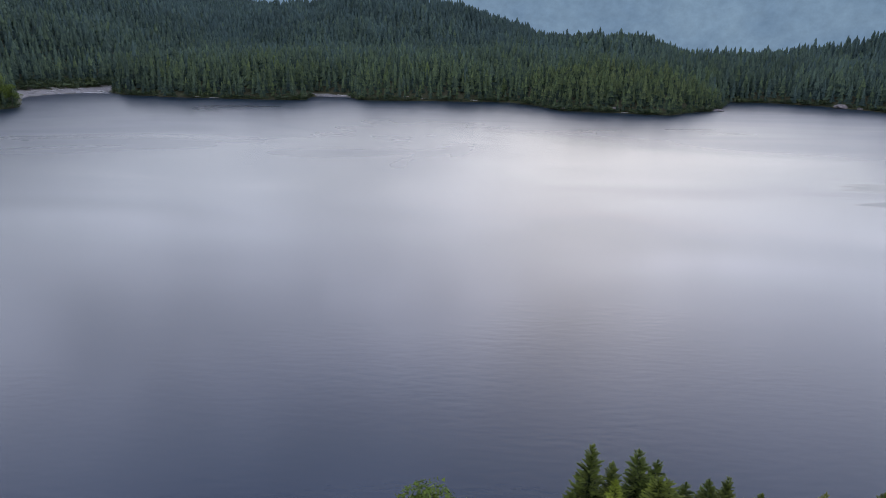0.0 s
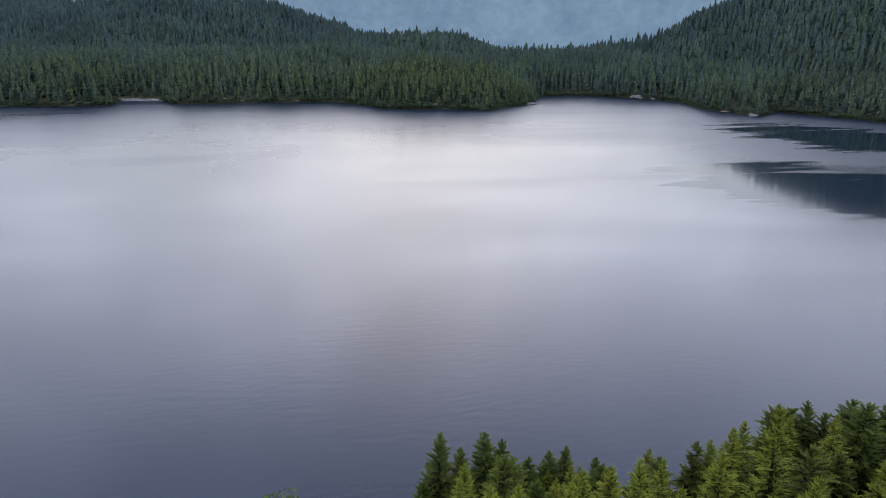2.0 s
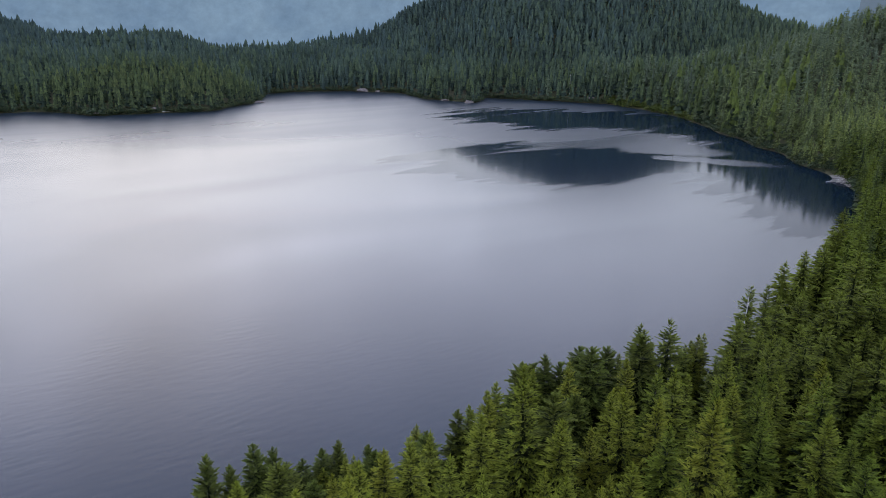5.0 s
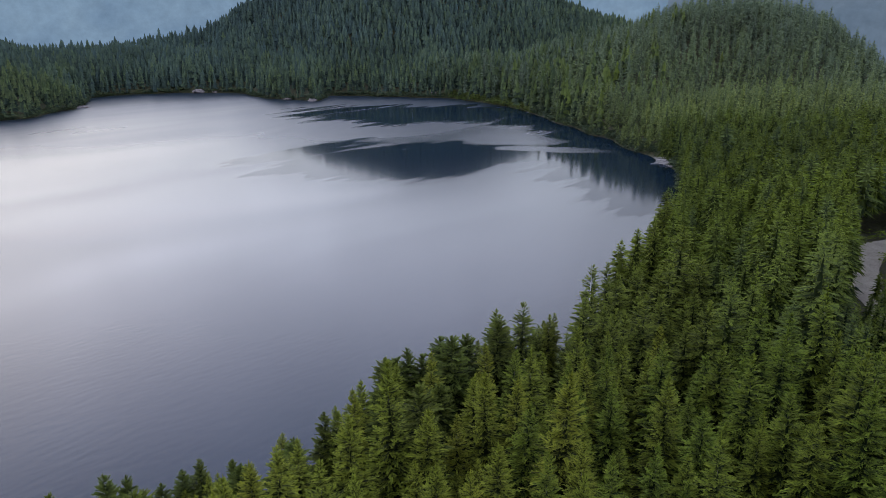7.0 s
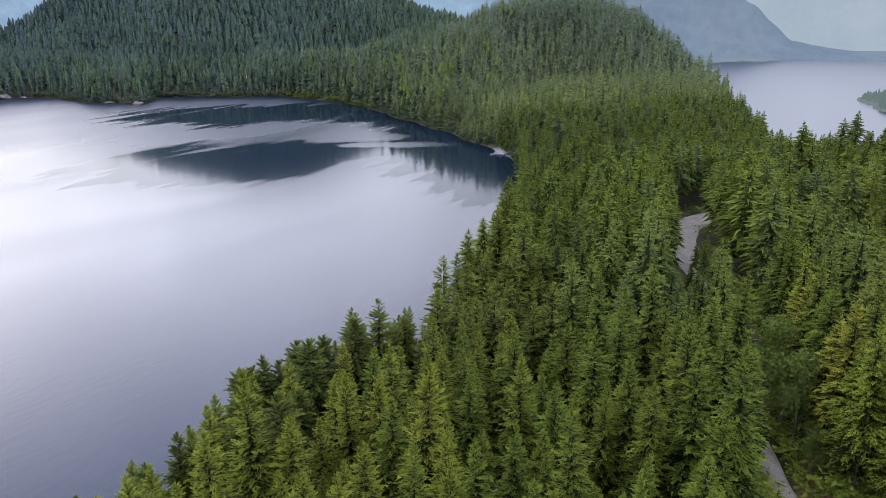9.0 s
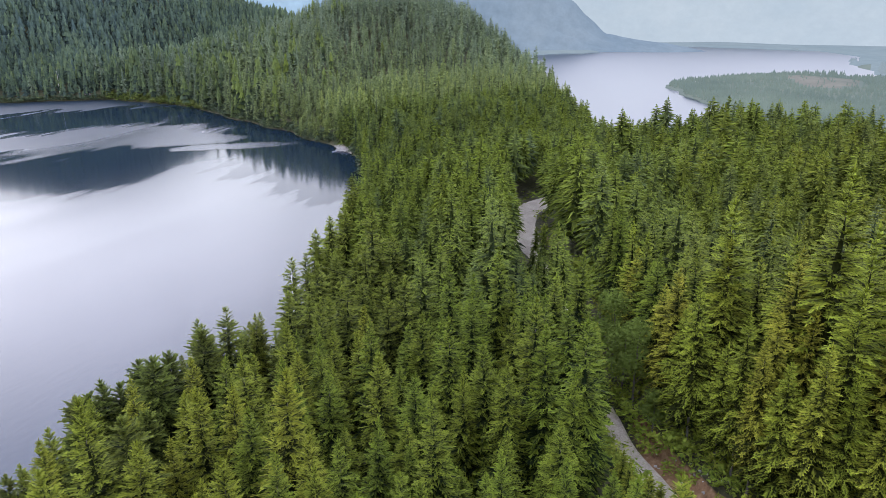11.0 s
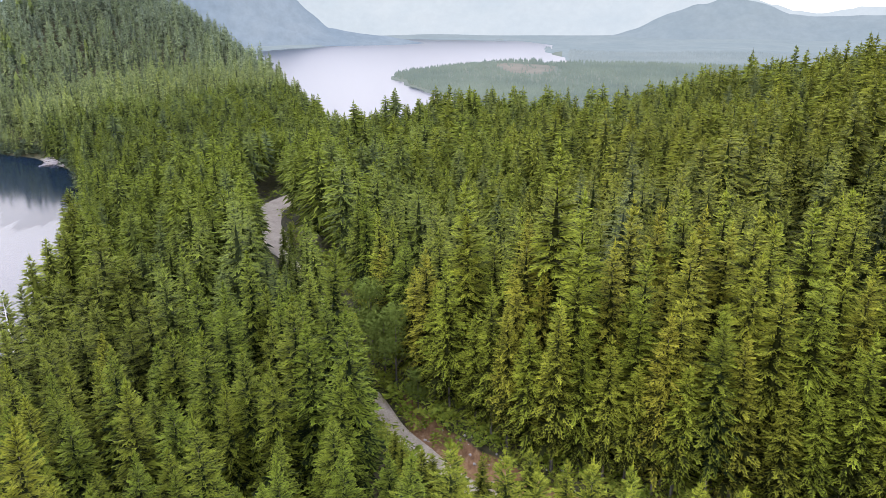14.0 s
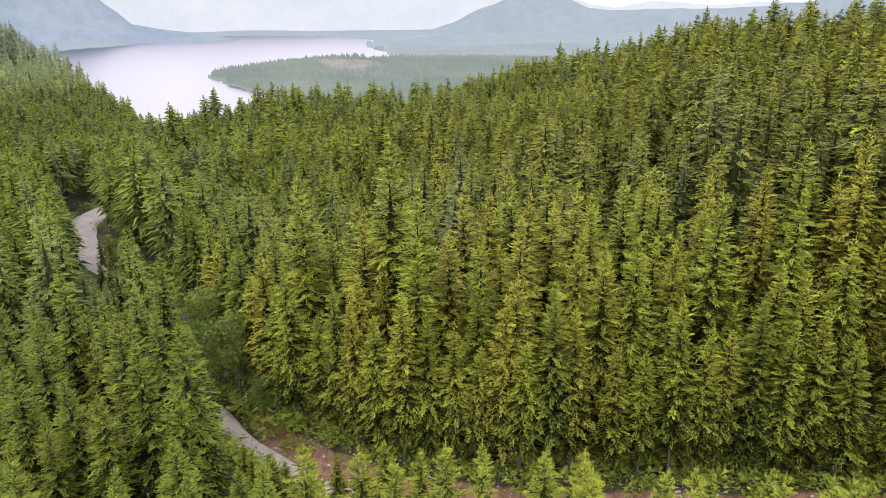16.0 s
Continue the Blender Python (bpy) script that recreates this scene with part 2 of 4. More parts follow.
# ------------------------------------------------------------------ plan of the place
# shore of the lake: bearing in degrees and distance in metres from below the drone
SHORE = [
    (-44, 330), (-36, 470), (-32, 505), (-30.3, 511), (-29.9, 576), (-24.6, 594), (-24.2, 568), (-19.4, 540), (-10.7, 514), (-10.2, 541),
    (-7.5, 537), (-6.4, 516), (5.2, 520), (7, 507), (9.7, 483), (17.3, 484), (20.9, 527), (21.3, 588), (26, 600),
    (31.4, 589), (34, 540), (37.8, 521), (38.2, 556), (48.4, 534), (53.6, 475), (55.8, 427), (59.9, 370), (63.6, 325),
    (65.1, 308), (66.0, 280), (66.4, 232), (66.1, 195), (64.8, 172), (62.5, 138), (60, 116), (57, 105), (52.6, 98), (47.7, 87), (42.5, 80),
    (36, 72), (25, 67.5), (14, 65), (0, 59), (-20, 58), (-40, 70), (-52, 110), (-50, 200),
]
# ridge lines: bearing, distance, height, and the fall per metre on both sides
RIDGES = [
    (0.30, [(-60, 900, 120), (-45, 900, 112), (-30, 1000, 95), (-20, 1150, 70), (-12, 1300, 42)]),
    (0.26, [(-14, 980, 44), (-6, 950, 60), (0, 930, 55), (5, 900, 35)]),
    (0.20, [(7.5, 800, 18), (12, 760, 23), (15.3, 760, 27), (17, 760, 18), (19, 760, 9), (25, 780, 11), (28, 800, 16)]),
    (0.38, [(29.5, 820, 22), (33, 820, 51), (36, 825, 66), (40, 830, 96), (45, 850, 120), (50, 840, 104), (54.5, 810, 74), (57, 800, 50), (59, 790, 36)]),
    (0.42, [(61.5, 570, 34), (64.5, 555, 46), (67.5, 530, 54), (70.5, 520, 51), (72.5, 510, 47), (74.3, 503, 41), (76.9, 500, 26), (79, 500, 10)]),
    (0.15, [(108, 245, 9), (112, 240, 15), (117, 230, 18), (121, 225, 21), (124.6, 220, 25.5), (133, 210, 32), (143, 200, 37), (160, 190, 45)]),
]
# centre line of the gravel road
ROAD = [(150, 72, 13), (138, 62, 12.5), (124, 57, 12), (112, 55.5, 12), (102, 58, 12), (95, 63.5, 12), (91, 69.5, 12), (88, 77.5, 12), (86.3, 86, 12),
        (84.5, 100, 12), (82, 122, 12), (80.3, 140, 12), (79.5, 152, 12), (79.4, 166, 12), (80.7, 178, 12), (83.5, 187, 12), (87, 198, 12), (91, 216, 12)]
ROAD_HALF = 1.25
# the shore of the lower lake in the valley beyond
LOW = -150.0
FAR_SHORE = [(70, 1300), (76, 2900), (81, 3340), (85, 3540), (90.4, 4150), (98.8, 4010), (102.4, 3640), (101.5, 3170), (105, 2500), (101, 2450), (95, 2350), (90.5, 2150),
             (89.4, 1990), (92, 1800), (96, 1600), (100, 1300), (90, 1000), (78, 1000)]


def flat_ring(ring):
    return np.array([polar(p[0], p[1]) for p in ring])


def to_lines(px, py, ring, closed, values=None):
    """Distance from points to a line of segments, with the value along it."""
    best, val = np.full(px.shape, 1e9), np.zeros(px.shape)
    n = len(ring)
    for i in range(n if closed else n - 1):
        a, b = ring[i], ring[(i + 1) % n]
        e = b - a
        u = np.clip(((px - a[0]) * e[0] + (py - a[1]) * e[1]) / (e @ e), 0, 1)
        d = np.hypot(px - a[0] - u * e[0], py - a[1] - u * e[1])
        near = d < best
        best = np.where(near, d, best)
        if values is not None:
            val = np.where(near, values[i] + u * (values[(i + 1) % n] - values[i]), val)
    return best, val


def inside(px, py, ring):
    odd = np.zeros(px.shape, bool)
    for i in range(len(ring)):
        (x0, y0), (x1, y1) = ring[i - 1], ring[i]
        hit = ((y0 > py) != (y1 > py)) & (px < (x1 - x0) * (py - y0) / (y1 - y0 + 1e-9) + x0)
        odd ^= hit
    return odd


def wobble(x, y, scale, seed):
    """Smooth unevenness between about -1 and 1."""
    out = 0.0
    for k in range(5):
        a = seed * 1.7 + k * 2.4
        f = scale * (1.0 + 0.37 * k)
        out = out + np.sin(f * (x * math.cos(a) + y * math.sin(a)) + 3.1 * k + seed) / 5
    return 1.7 * out


SHORE_XY, ROAD_XY, FAR_XY = flat_ring(SHORE), flat_ring(ROAD), flat_ring(FAR_SHORE)


def shore_side(x, y):
    """Metres from the lake's edge: plus on land, minus on the water."""
    wx, wy = x + 2.2 * wobble(x, y, 0.11, 1), y + 2.2 * wobble(x, y, 0.13, 2)
    d, _ = to_lines(wx, wy, SHORE_XY, True)
    return np.where(inside(wx, wy, SHORE_XY), -d, d)


def far_side(x, y):
    wx, wy = x + 25 * wobble(x, y, 0.012, 3), y + 25 * wobble(x, y, 0.014, 4)
    d, _ = to_lines(wx, wy, FAR_XY, True)
    return np.where(inside(wx, wy, FAR_XY), -d, d)


RIM_AZ = (-180, -120, -60, -12, 5, 8, 28, 31, 60, 74, 79, 81.3, 83.5, 85, 86.6, 88, 112, 125, 143, 170, 180)
RIM_D = (400, 700, 1500, 1450, 1000, 790, 810, 1000, 950, 760, 520, 390, 268, 236, 222, 230, 245, 235, 220, 300, 400)


def height(x, y):
    """The ground's height."""
    s = shore_side(x, y)
    d, az = np.hypot(x, y), np.degrees(np.arctan2(x, y))
    z = 0.5 + np.where(d > 420, 14.5, 13) * (1 - np.exp(-np.maximum(s - 1.5, 0) / np.where(d > 420, 34, 42))) + np.minimum(np.maximum(s, 0) / 20, 1) * 1.2 * wobble(x, y, 0.06, 5)
    hill = np.zeros(x.shape)
    for fall, line in RIDGES:
        e, sums, weights = np.full(x.shape, 1e9), np.zeros(x.shape), np.zeros(x.shape)
        for p, q in zip(line[:-1], line[1:]):
            away, top = to_lines(x, y, flat_ring((p, q)), False, (p[2], q[2]))
            w = (100.0 / (away + 4.0)) ** 10
            e, sums, weights = np.minimum(e, away), sums + w * top, weights + w
        up = sums / weights - fall * (np.sqrt(e * e + 900) - 30)
        hill = np.maximum(hill, up - 10)
    z = z + np.maximum(hill, 0) * np.clip(s / 60, 0, 1) + np.clip(s / 80 - 0.5, 0, 1) * np.clip(d / 400 - 0.6, 0, 1) * 4.0 * wobble(x, y, 0.02, 6)
    over = np.maximum(d - np.interp(az, RIM_AZ, RIM_D), 0)
    f = far_side(x, y)
    floor = np.where(f < 0, LOW - 4, LOW + 3 + np.clip(f / 60, 0, 1) * (4 + 5 * wobble(x, y, 0.006, 7)))
    floor = floor + np.clip(f / 150, 0, 1) * 24 * np.exp(-(((az - 98.5) / 6) ** 2) - ((d - 2200) / 240) ** 2)
    low = z - 0.42 * over
    z = np.where(over > 0, np.maximum(low, np.where(d > 900, floor, LOW - 4)), z)
    r, rz = to_lines(x, y, ROAD_XY, False, [p[2] for p in ROAD])
    k = np.clip((r - ROAD_HALF - 1.0) / 2.0, 0, 1)
    uphill = d > np.interp(az, [p[0] for p in ROAD[::-1]][:1] + [79, 84, 88, 91, 95, 102, 112, 124, 138, 150], [0, 0, 0, 77, 69, 63.5, 58, 55.5, 57, 62, 72])
    bank = np.where(uphill & (az > 83), 2.3 * k * k * (3 - 2 * k), 0)
    blend = np.clip((r - 6) / 14, 0, 1)
    z = np.where(r < 20, (rz - 0.06 + bank) * (1 - blend) + np.maximum(z, rz * blend) * blend, z)
    z = np.where(s < 1.5, np.where(s < 0, np.maximum(-6, 0.35 * s - 0.1), 0.33 * s), z)
    return z


# ------------------------------------------------------------------ mesh helpers
def mesh_of(name, verts, faces, mats, smooth=False, tint=None, young=None, haze_tint=None):
    """A mesh from arrays of corners and of triangles or quads."""
    verts, faces = np.asarray(verts, np.float32), np.asarray(faces, np.int32)
    me = bpy.data.meshes.new(name)
    n, k = faces.shape
    me.vertices.add(len(verts))
    me.vertices.foreach_set("co", verts.ravel())
    me.loops.add(n * k)
    me.loops.foreach_set("vertex_index", faces.ravel())
    me.polygons.add(n)
    me.polygons.foreach_set("loop_start", np.arange(0, n * k, k, dtype=np.int32))
    me.polygons.foreach_set("loop_total", np.full(n, k, np.int32))
    if smooth:
        me.polygons.foreach_set("use_smooth", np.ones(n, bool))
    if haze_tint is not None:
        a = me.attributes.new("haze_tint", "FLOAT", "POINT")
        a.data.foreach_set("value", np.asarray(haze_tint, np.float32))
    if tint is not None:
        a = me.attributes.new("tint", "FLOAT", "POINT")
        a.data.foreach_set("value", np.asarray(tint, np.float32))
    if young is not None:
        a = me.attributes.new("young", "FLOAT", "POINT")
        a.data.foreach_set("value", np.asarray(young, np.float32))
    for m in mats:
        me.materials.append(m)
    me.update()
    return me


def part(name, me, parent, label=""):
    ob = new(name, me)
    ob.parent = parent
    if label:
        tagged(ob, label)
    return ob


# ------------------------------------------------------------------ ground and water
AZ = np.r_[np.arange(-180, -60, 6.0), np.arange(-60, -36, 1.5), np.arange(-36, 75, 0.75), np.arange(75, 146, 0.5), np.arange(146, 180, 4.0), 180.0]
RAD = np.r_[0.0, np.arange(6, 48, 6.0), np.arange(50, 56, 2.0), np.arange(56, 92, 0.8), np.arange(92, 210, 2.5), np.arange(210, 340, 5.0), np.arange(340, 470, 8.0), np.arange(470, 610, 4.0), np.arange(610, 900, 10.0), np.arange(900, 1400, 25.0), np.arange(1400, 2700, 35.0), np.arange(2700, 4900, 70.0)]


def polar_grid():
    a, r = np.meshgrid(np.radians(AZ), RAD, indexing="ij")
    x, y = (r * np.sin(a)), (r * np.cos(a))
    na, nr = a.shape
    i, j = np.meshgrid(np.arange(na - 1), np.arange(nr - 1), indexing="ij")
    v = (i * nr + j).ravel()
    return x.ravel(), y.ravel(), np.stack([v, v + 1, v + nr + 1, v + nr], -1)


def sheet(name, x, y, z, quads, mat):
    """A level sheet over some of the grid's squares."""
    used, back = np.unique(quads, return_inverse=True)
    return mesh_of(name, np.stack([x[used], y[used], 0 * x[used] + z], -1), back.reshape(quads.shape), [mat])


def felled(az, d):
    """The logged clearing on the point in the far lake, 1 at its middle."""
    return np.exp(-(((az - 100.4) / 2.9) ** 2) - ((d - 2140) / 175) ** 2)


def build_ground():
    x, y, quads = polar_grid()
    z, s = height(x, y), shore_side(x, y)
    me = mesh_of("ground", np.stack([x, y, z], -1), quads[:, ::-1], [GROUND, VALLEY_LAND_HAZE, PLAIN_HAZE, CLEARING_HAZE], smooth=True)
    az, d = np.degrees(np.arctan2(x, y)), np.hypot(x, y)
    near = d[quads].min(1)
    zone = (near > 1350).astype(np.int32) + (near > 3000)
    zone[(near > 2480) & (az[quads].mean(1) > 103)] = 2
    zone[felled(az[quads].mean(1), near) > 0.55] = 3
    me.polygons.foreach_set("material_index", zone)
    r, _ = to_lines(x, y, ROAD_XY, False)
    soil = np.clip((4.1 - r) / 0.9, 0, 1) * np.clip((az - 88) / 5, 0.1, 1) * (d < 110)
    soil = np.maximum(soil, np.clip((r - 3.2) / 0.8, 0, 1) * np.clip((6.2 - r) / 1.5, 0, 1) * (az > 81.0) * (d > 136) * (d < 160) * 0.55)
    beach = np.clip(1 - np.abs(s - 0.2) / 1.6, 0, 1) * np.where(az > 54, 0.1, 0.32) * (0.75 + 0.25 * wobble(x, y, 0.05, 12))
    for a0, a1, wide in ((-30.5, -24.3, 9), (-10.3, -7.3, 3), (64.2, 65.3, 2.5)):
        beach = np.maximum(beach, (az > a0) & (az < a1) & (s > -1) & (s < wide) & (d > 250))
    f = far_side(x, y)
    beach = np.maximum(beach, (d > 1500) & (f > -5) & (f < 12))
    for key, val in (("soil", soil), ("sand", beach)):
        at = me.attributes.new(key, "FLOAT", "POINT")
        at.data.foreach_set("value", val.astype(np.float32))
    tagged(new("ground", me), "brown and mossy forest floor rising from the lake", "ground", kind="structure")
    wet = (s.reshape(-1)[quads] < 6).any(1)
    tagged(new("water_lake", sheet("water", x, y, 0.0, quads[wet][:, ::-1], WATER)), "grey lake water, wind-ruffled with smooth dark patches", "lake", kind="structure")
    wet = (f.reshape(-1)[quads] < 40).any(1) & (d[quads] > 900).all(1)
    tagged(new("water_far_lake", sheet("far_water", x, y, LOW, quads[wet][:, ::-1], FAR_WATER)), "pale distant lake in the valley below", "lake", kind="structure")


build_ground()


def smooth_line(points, step):
    """A rounded line through points."""
    p = np.array(points, float)
    out = []
    for i in range(len(p) - 1):
        a, b, c, d = p[max(i - 1, 0)], p[i], p[i + 1], p[min(i + 2, len(p) - 1)]
        n = max(2, int(np.linalg.norm(c[:2] - b[:2]) / step))
        for u in np.arange(n) / n:
            out.append(0.5 * (2 * b + (c - a) * u + (2 * a - 5 * b + 4 * c - d) * u * u + (3 * b - a - 3 * c + d) * u**3))
    return np.array(out + [p[-1]])


def build_road():
    line = smooth_line([(*polar(a, d), z) for a, d, z in ROAD], 1.5)
    way = np.gradient(line[:, :2], axis=0)
    way /= np.linalg.norm(way, axis=1)[:, None]
    across = np.stack([way[:, 1], -way[:, 0]], -1)
    cols = np.array([-1.0, -0.85, -0.5, -0.25, 0.0, 0.25, 0.5, 0.85, 1.0])
    lift = np.array([-0.12, 0.03, 0.0, 0.04, 0.08, 0.04, 0.0, 0.03, -0.12])
    wide = ROAD_HALF + 0.18 * np.sin(np.arange(len(line)) * 0.9) + 2.1 * np.clip((np.hypot(line[:, 0], line[:, 1]) - 135) / 15, 0, 1)
    xy = line[:, None, :2] + across[:, None] * (cols[None, :, None] * wide[:, None, None])
    z = line[:, 2:3] + lift[None] + 0.10
    v = np.concatenate([xy, z[..., None]], -1).reshape(-1, 3)
    n, c = len(line), len(cols)
    i, j = np.meshgrid(np.arange(n - 1), np.arange(c - 1), indexing="ij")
    k = (i * c + j).ravel()
    tagged(new("road", mesh_of("road", v, np.stack([k, k + 1, k + c + 1, k + c], -1), [GRAVEL], smooth=True)), "pale gravel forest road curving between conifers", "road", kind="structure")


build_road()


# ------------------------------------------------------------------ trees
def crown(seed, high, radius, base, levels, per, twigs, up, down, ragged, core=0.20, power=0.72, lower=0.62, fan=1.0, core_shade=-0.15, sunlit=0.55, spread=0.9):
    """A conifer's crown: whorls of flat boughs, each a fan of needle twigs, from the base (a share of the height) to the tip."""
    rng = np.random.default_rng(seed)
    k = np.repeat(np.arange(levels), per)
    u = (np.clip(k + rng.uniform(0, spread, k.size), 0, levels) / levels) ** 0.74
    few = rng.random(k.size) > np.maximum(ragged * 0.12, 0.14 * u * u)
    k, u = k[few], u[few]
    n = k.size
    reach = radius * (np.minimum(1.0, lower + 1.9 * u) * (1 - u) ** power + (0.06 if twigs > 2 else 0.05)) * (1 + ragged * rng.normal(0, 0.15, n)) * (1 + 0.11 * rng.normal(0, 1, levels))[k]
    reach = np.maximum(reach, 0.03 * radius)
    turn = k * 2.4 + np.arange(n) * 2 * math.pi / per + rng.normal(0, 0.35, n)
    rise = np.radians(down + (up - down) * u + 28 * u**4 + rng.normal(0, 7, n))
    z = high * (base + (0.99 - base) * u)
    shade = rng.normal(0, 0.13, n)
    # twigs along the bough's own axes: along, across, above
    m, plain = 2 * twigs, twigs == 0
    twigs = max(twigs, 1)
    v = ((np.arange(m) // 2 + rng.uniform(0.1, 0.9, (n, m))) / twigs) * 0.80 + 0.14
    side = np.where(np.arange(m) % 2, 1.0, -1.0)[None]
    out = (0.30 + 0.16 * np.sin(np.pi * np.clip(v, 0, 1) ** 0.8)) * (1.12 - 0.72 * v) * fan * rng.uniform(0.6, 1.4, (n, m))
    half = 0.50 / twigs

    def spine(q):
        return q, -0.20 * q * q

    def lean(q):
        return np.clip(q, 0, 1.02)

    a, b = lean(v - half), lean(v + half)
    tip_x, tip_y = v + out * 0.75, side * out
    tip_z = spine(v)[1] - out * rng.uniform(0.05, 0.42, (n, m))
    corners = np.stack([np.stack([a, 0 * a, spine(a)[1]], -1), np.stack([b, 0 * b, spine(b)[1]], -1), np.stack([tip_x, tip_y, tip_z], -1)], 2)
    flip = (np.arange(m) % 2 == 1)
    corners[:, flip] = corners[:, flip][:, :, [1, 0, 2]]
    # light new growth at the tips, painted shade towards the stem
    growth_light = np.stack([0.30 * a, 0.30 * b, 0.62 + 0.38 * v], -1)
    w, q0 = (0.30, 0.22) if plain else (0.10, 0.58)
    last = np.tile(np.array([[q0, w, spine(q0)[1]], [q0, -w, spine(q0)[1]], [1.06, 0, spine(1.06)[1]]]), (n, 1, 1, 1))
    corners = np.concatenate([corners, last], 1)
    # sunlit: light painted on boughs nearer the treetop, shade on lower ones
    growth_light = np.concatenate([growth_light, np.tile(np.array([0.2, 0.2, 1.0] if plain else [0.45, 0.45, 1.0]), (n, 1, 1))], 1) + shade[:, None, None] + sunlit * (u - 0.55)[:, None, None]
    p = corners * reach[:, None, None, None]
    tilt = rng.normal(0, 0.25, n)[:, None, None]
    py, pz = p[..., 1] * np.cos(tilt) - p[..., 2] * np.sin(tilt), p[..., 1] * np.sin(tilt) + p[..., 2] * np.cos(tilt)
    rise = rise[:, None, None]
    px, pz = p[..., 0] * np.cos(rise) - pz * np.sin(rise), p[..., 0] * np.sin(rise) + pz * np.cos(rise)
    c, q = np.cos(turn)[:, None, None], np.sin(turn)[:, None, None]
    vs = [np.stack([px * c - py * q, px * q + py * c, pz + z[:, None, None]], -1).reshape(-1, 3)]
    ys = [growth_light.reshape(-1)]
    fs = [np.arange(len(vs[0])).reshape(-1, 3)]
    count = len(vs[0])
    # needles close to the stem, toned as painted crown shade, and the leader
    rings, sides = [(0.06, 0.75), (0.3, 1.0), (0.66, 0.4)], 6
    if twigs < 3:
        rings, sides = [(0.10, 0.95)], 5
    ring = [(core * radius * r * math.cos(2 * math.pi * (j + 0.5 * i) / sides), core * radius * r * math.sin(2 * math.pi * (j + 0.5 * i) / sides), high * (base + (0.97 - base) * h)) for i, (h, r) in enumerate(rings) for j in range(sides)]
    vs.append(np.array(ring + [(0, 0, high * (0.86 if twigs > 3 else 0.74))]))
    ys.append(np.array([core_shade + sunlit * (rings[i // sides][0] - 0.5) for i in range(len(ring))] + [core_shade]))
    tri = []
    for i in range(len(rings) - 1):
        for j in range(sides):
            a0, a1 = i * sides + j, i * sides + (j + 1) % sides
            tri += [(a0, a1, a0 + sides), (a1, a1 + sides, a0 + sides)]
    first = len(ring) - sides
    tri += [(first + j, first + (j + 1) % sides, first + sides) for j in range(sides)]
    fs.append(np.array(tri) + count)
    count += len(ring) + 1
    w, h = 0.025 * radius, high * 0.972
    vs.append(np.array([(-w, 0, h), (w, 0, h), (0, 0, high * 1.012), (0, -w, h), (0, w, h), (0, 0.002, high * 1.012)]))
    fs.append(np.array([(0, 1, 2), (3, 4, 5)]) + count)
    ys.append(np.full(6, 0.9))
    return np.concatenate(vs), np.concatenate(fs), np.concatenate(ys)


def stem(high, girth, sides=7, rings=5):
    v, f = [], []
    for j in range(rings + 1):
        u = j / rings
        r = girth * (1 - u) ** 0.8 + 0.015 + (0.35 * girth if j == 0 else 0)
        for k in range(sides):
            a = 2 * math.pi * k / sides
            v.append((r * math.cos(a) + 0.05 * math.sin(3 * u), r * math.sin(a), high * u - 0.3))
    for j in range(rings):
        for k in range(sides):
            a, b = j * sides + k, j * sides + (k + 1) % sides
            f.append((a, b, b + sides, a + sides))
    return np.array(v), np.array(f)


KINDS = {
    "hemlock_tree": ("tall western conifer with drooping yellow-green boughs", HEMLOCK, [
        (11, 20, 3.0, 0.15, 26, 17, 7, 22, -10, 0.8), (12, 21, 2.8, 0.20, 26, 17, 7, 20, -14, 1.0), (13, 19, 3.1, 0.13, 25, 17, 7, 24, -8, 0.7), (14, 22, 2.9, 0.22, 26, 17, 7, 18, -16, 1.1), (15, 20, 2.7, 0.17, 26, 17, 7, 20, -7, 0.9)]),
    "fir_tree": ("tall dark green fir with dense level boughs", FIR, [
        (21, 20, 2.9, 0.20, 25, 17, 5, 24, -8, 0.6), (22, 22, 3.1, 0.24, 25, 17, 5, 22, -12, 0.8), (23, 18, 2.8, 0.16, 24, 17, 5, 26, -5, 0.5), (24, 21, 2.7, 0.22, 25, 17, 5, 22, -14, 0.9)]),
    "shore_fir": ("dark green fir on the slope above the lake shore", SHORE_FIR, [
        (25, 19, 2.9, 0.16, 25, 17, 5, 28, -8, 0.6), (26, 20, 3.0, 0.18, 25, 17, 5, 26, -10, 0.7)]),
    "shore_spruce": ("dark green cone-shaped conifer at the water's edge", SHORE_NEEDLES, [
        (27, 18, 3.6, 0.06, 28, 18, 7, 30, -6, 0.6), (28, 19, 3.8, 0.08, 28, 18, 7, 28, -8, 0.8), (29, 17, 3.3, 0.05, 27, 18, 7, 32, -4, 0.7)]),
    "browned_conifer": ("thin brownish conifer with sparse dying boughs", DYING, [(41, 19, 2.3, 0.2, 24, 9, 6, 20, -20, 1.4)]),
    "shore_pine": ("dark round-topped conifer at the lake shore", SHORE_NEEDLES, [(51, 17, 2.9, 0.10, 32, 14, 5, 26, -4, 0.9), (52, 16, 2.7, 0.12, 30, 14, 5, 22, -8, 1.0)]),
    "young_conifer": ("young bright green conifer beside the forest road", YOUNG, [
        (31, 11, 2.1, 0.05, 20, 14, 5, 28, -10, 0.6), (32, 12, 2.2, 0.06, 20, 14, 5, 26, -14, 0.7)]),
}
MODELS = {}


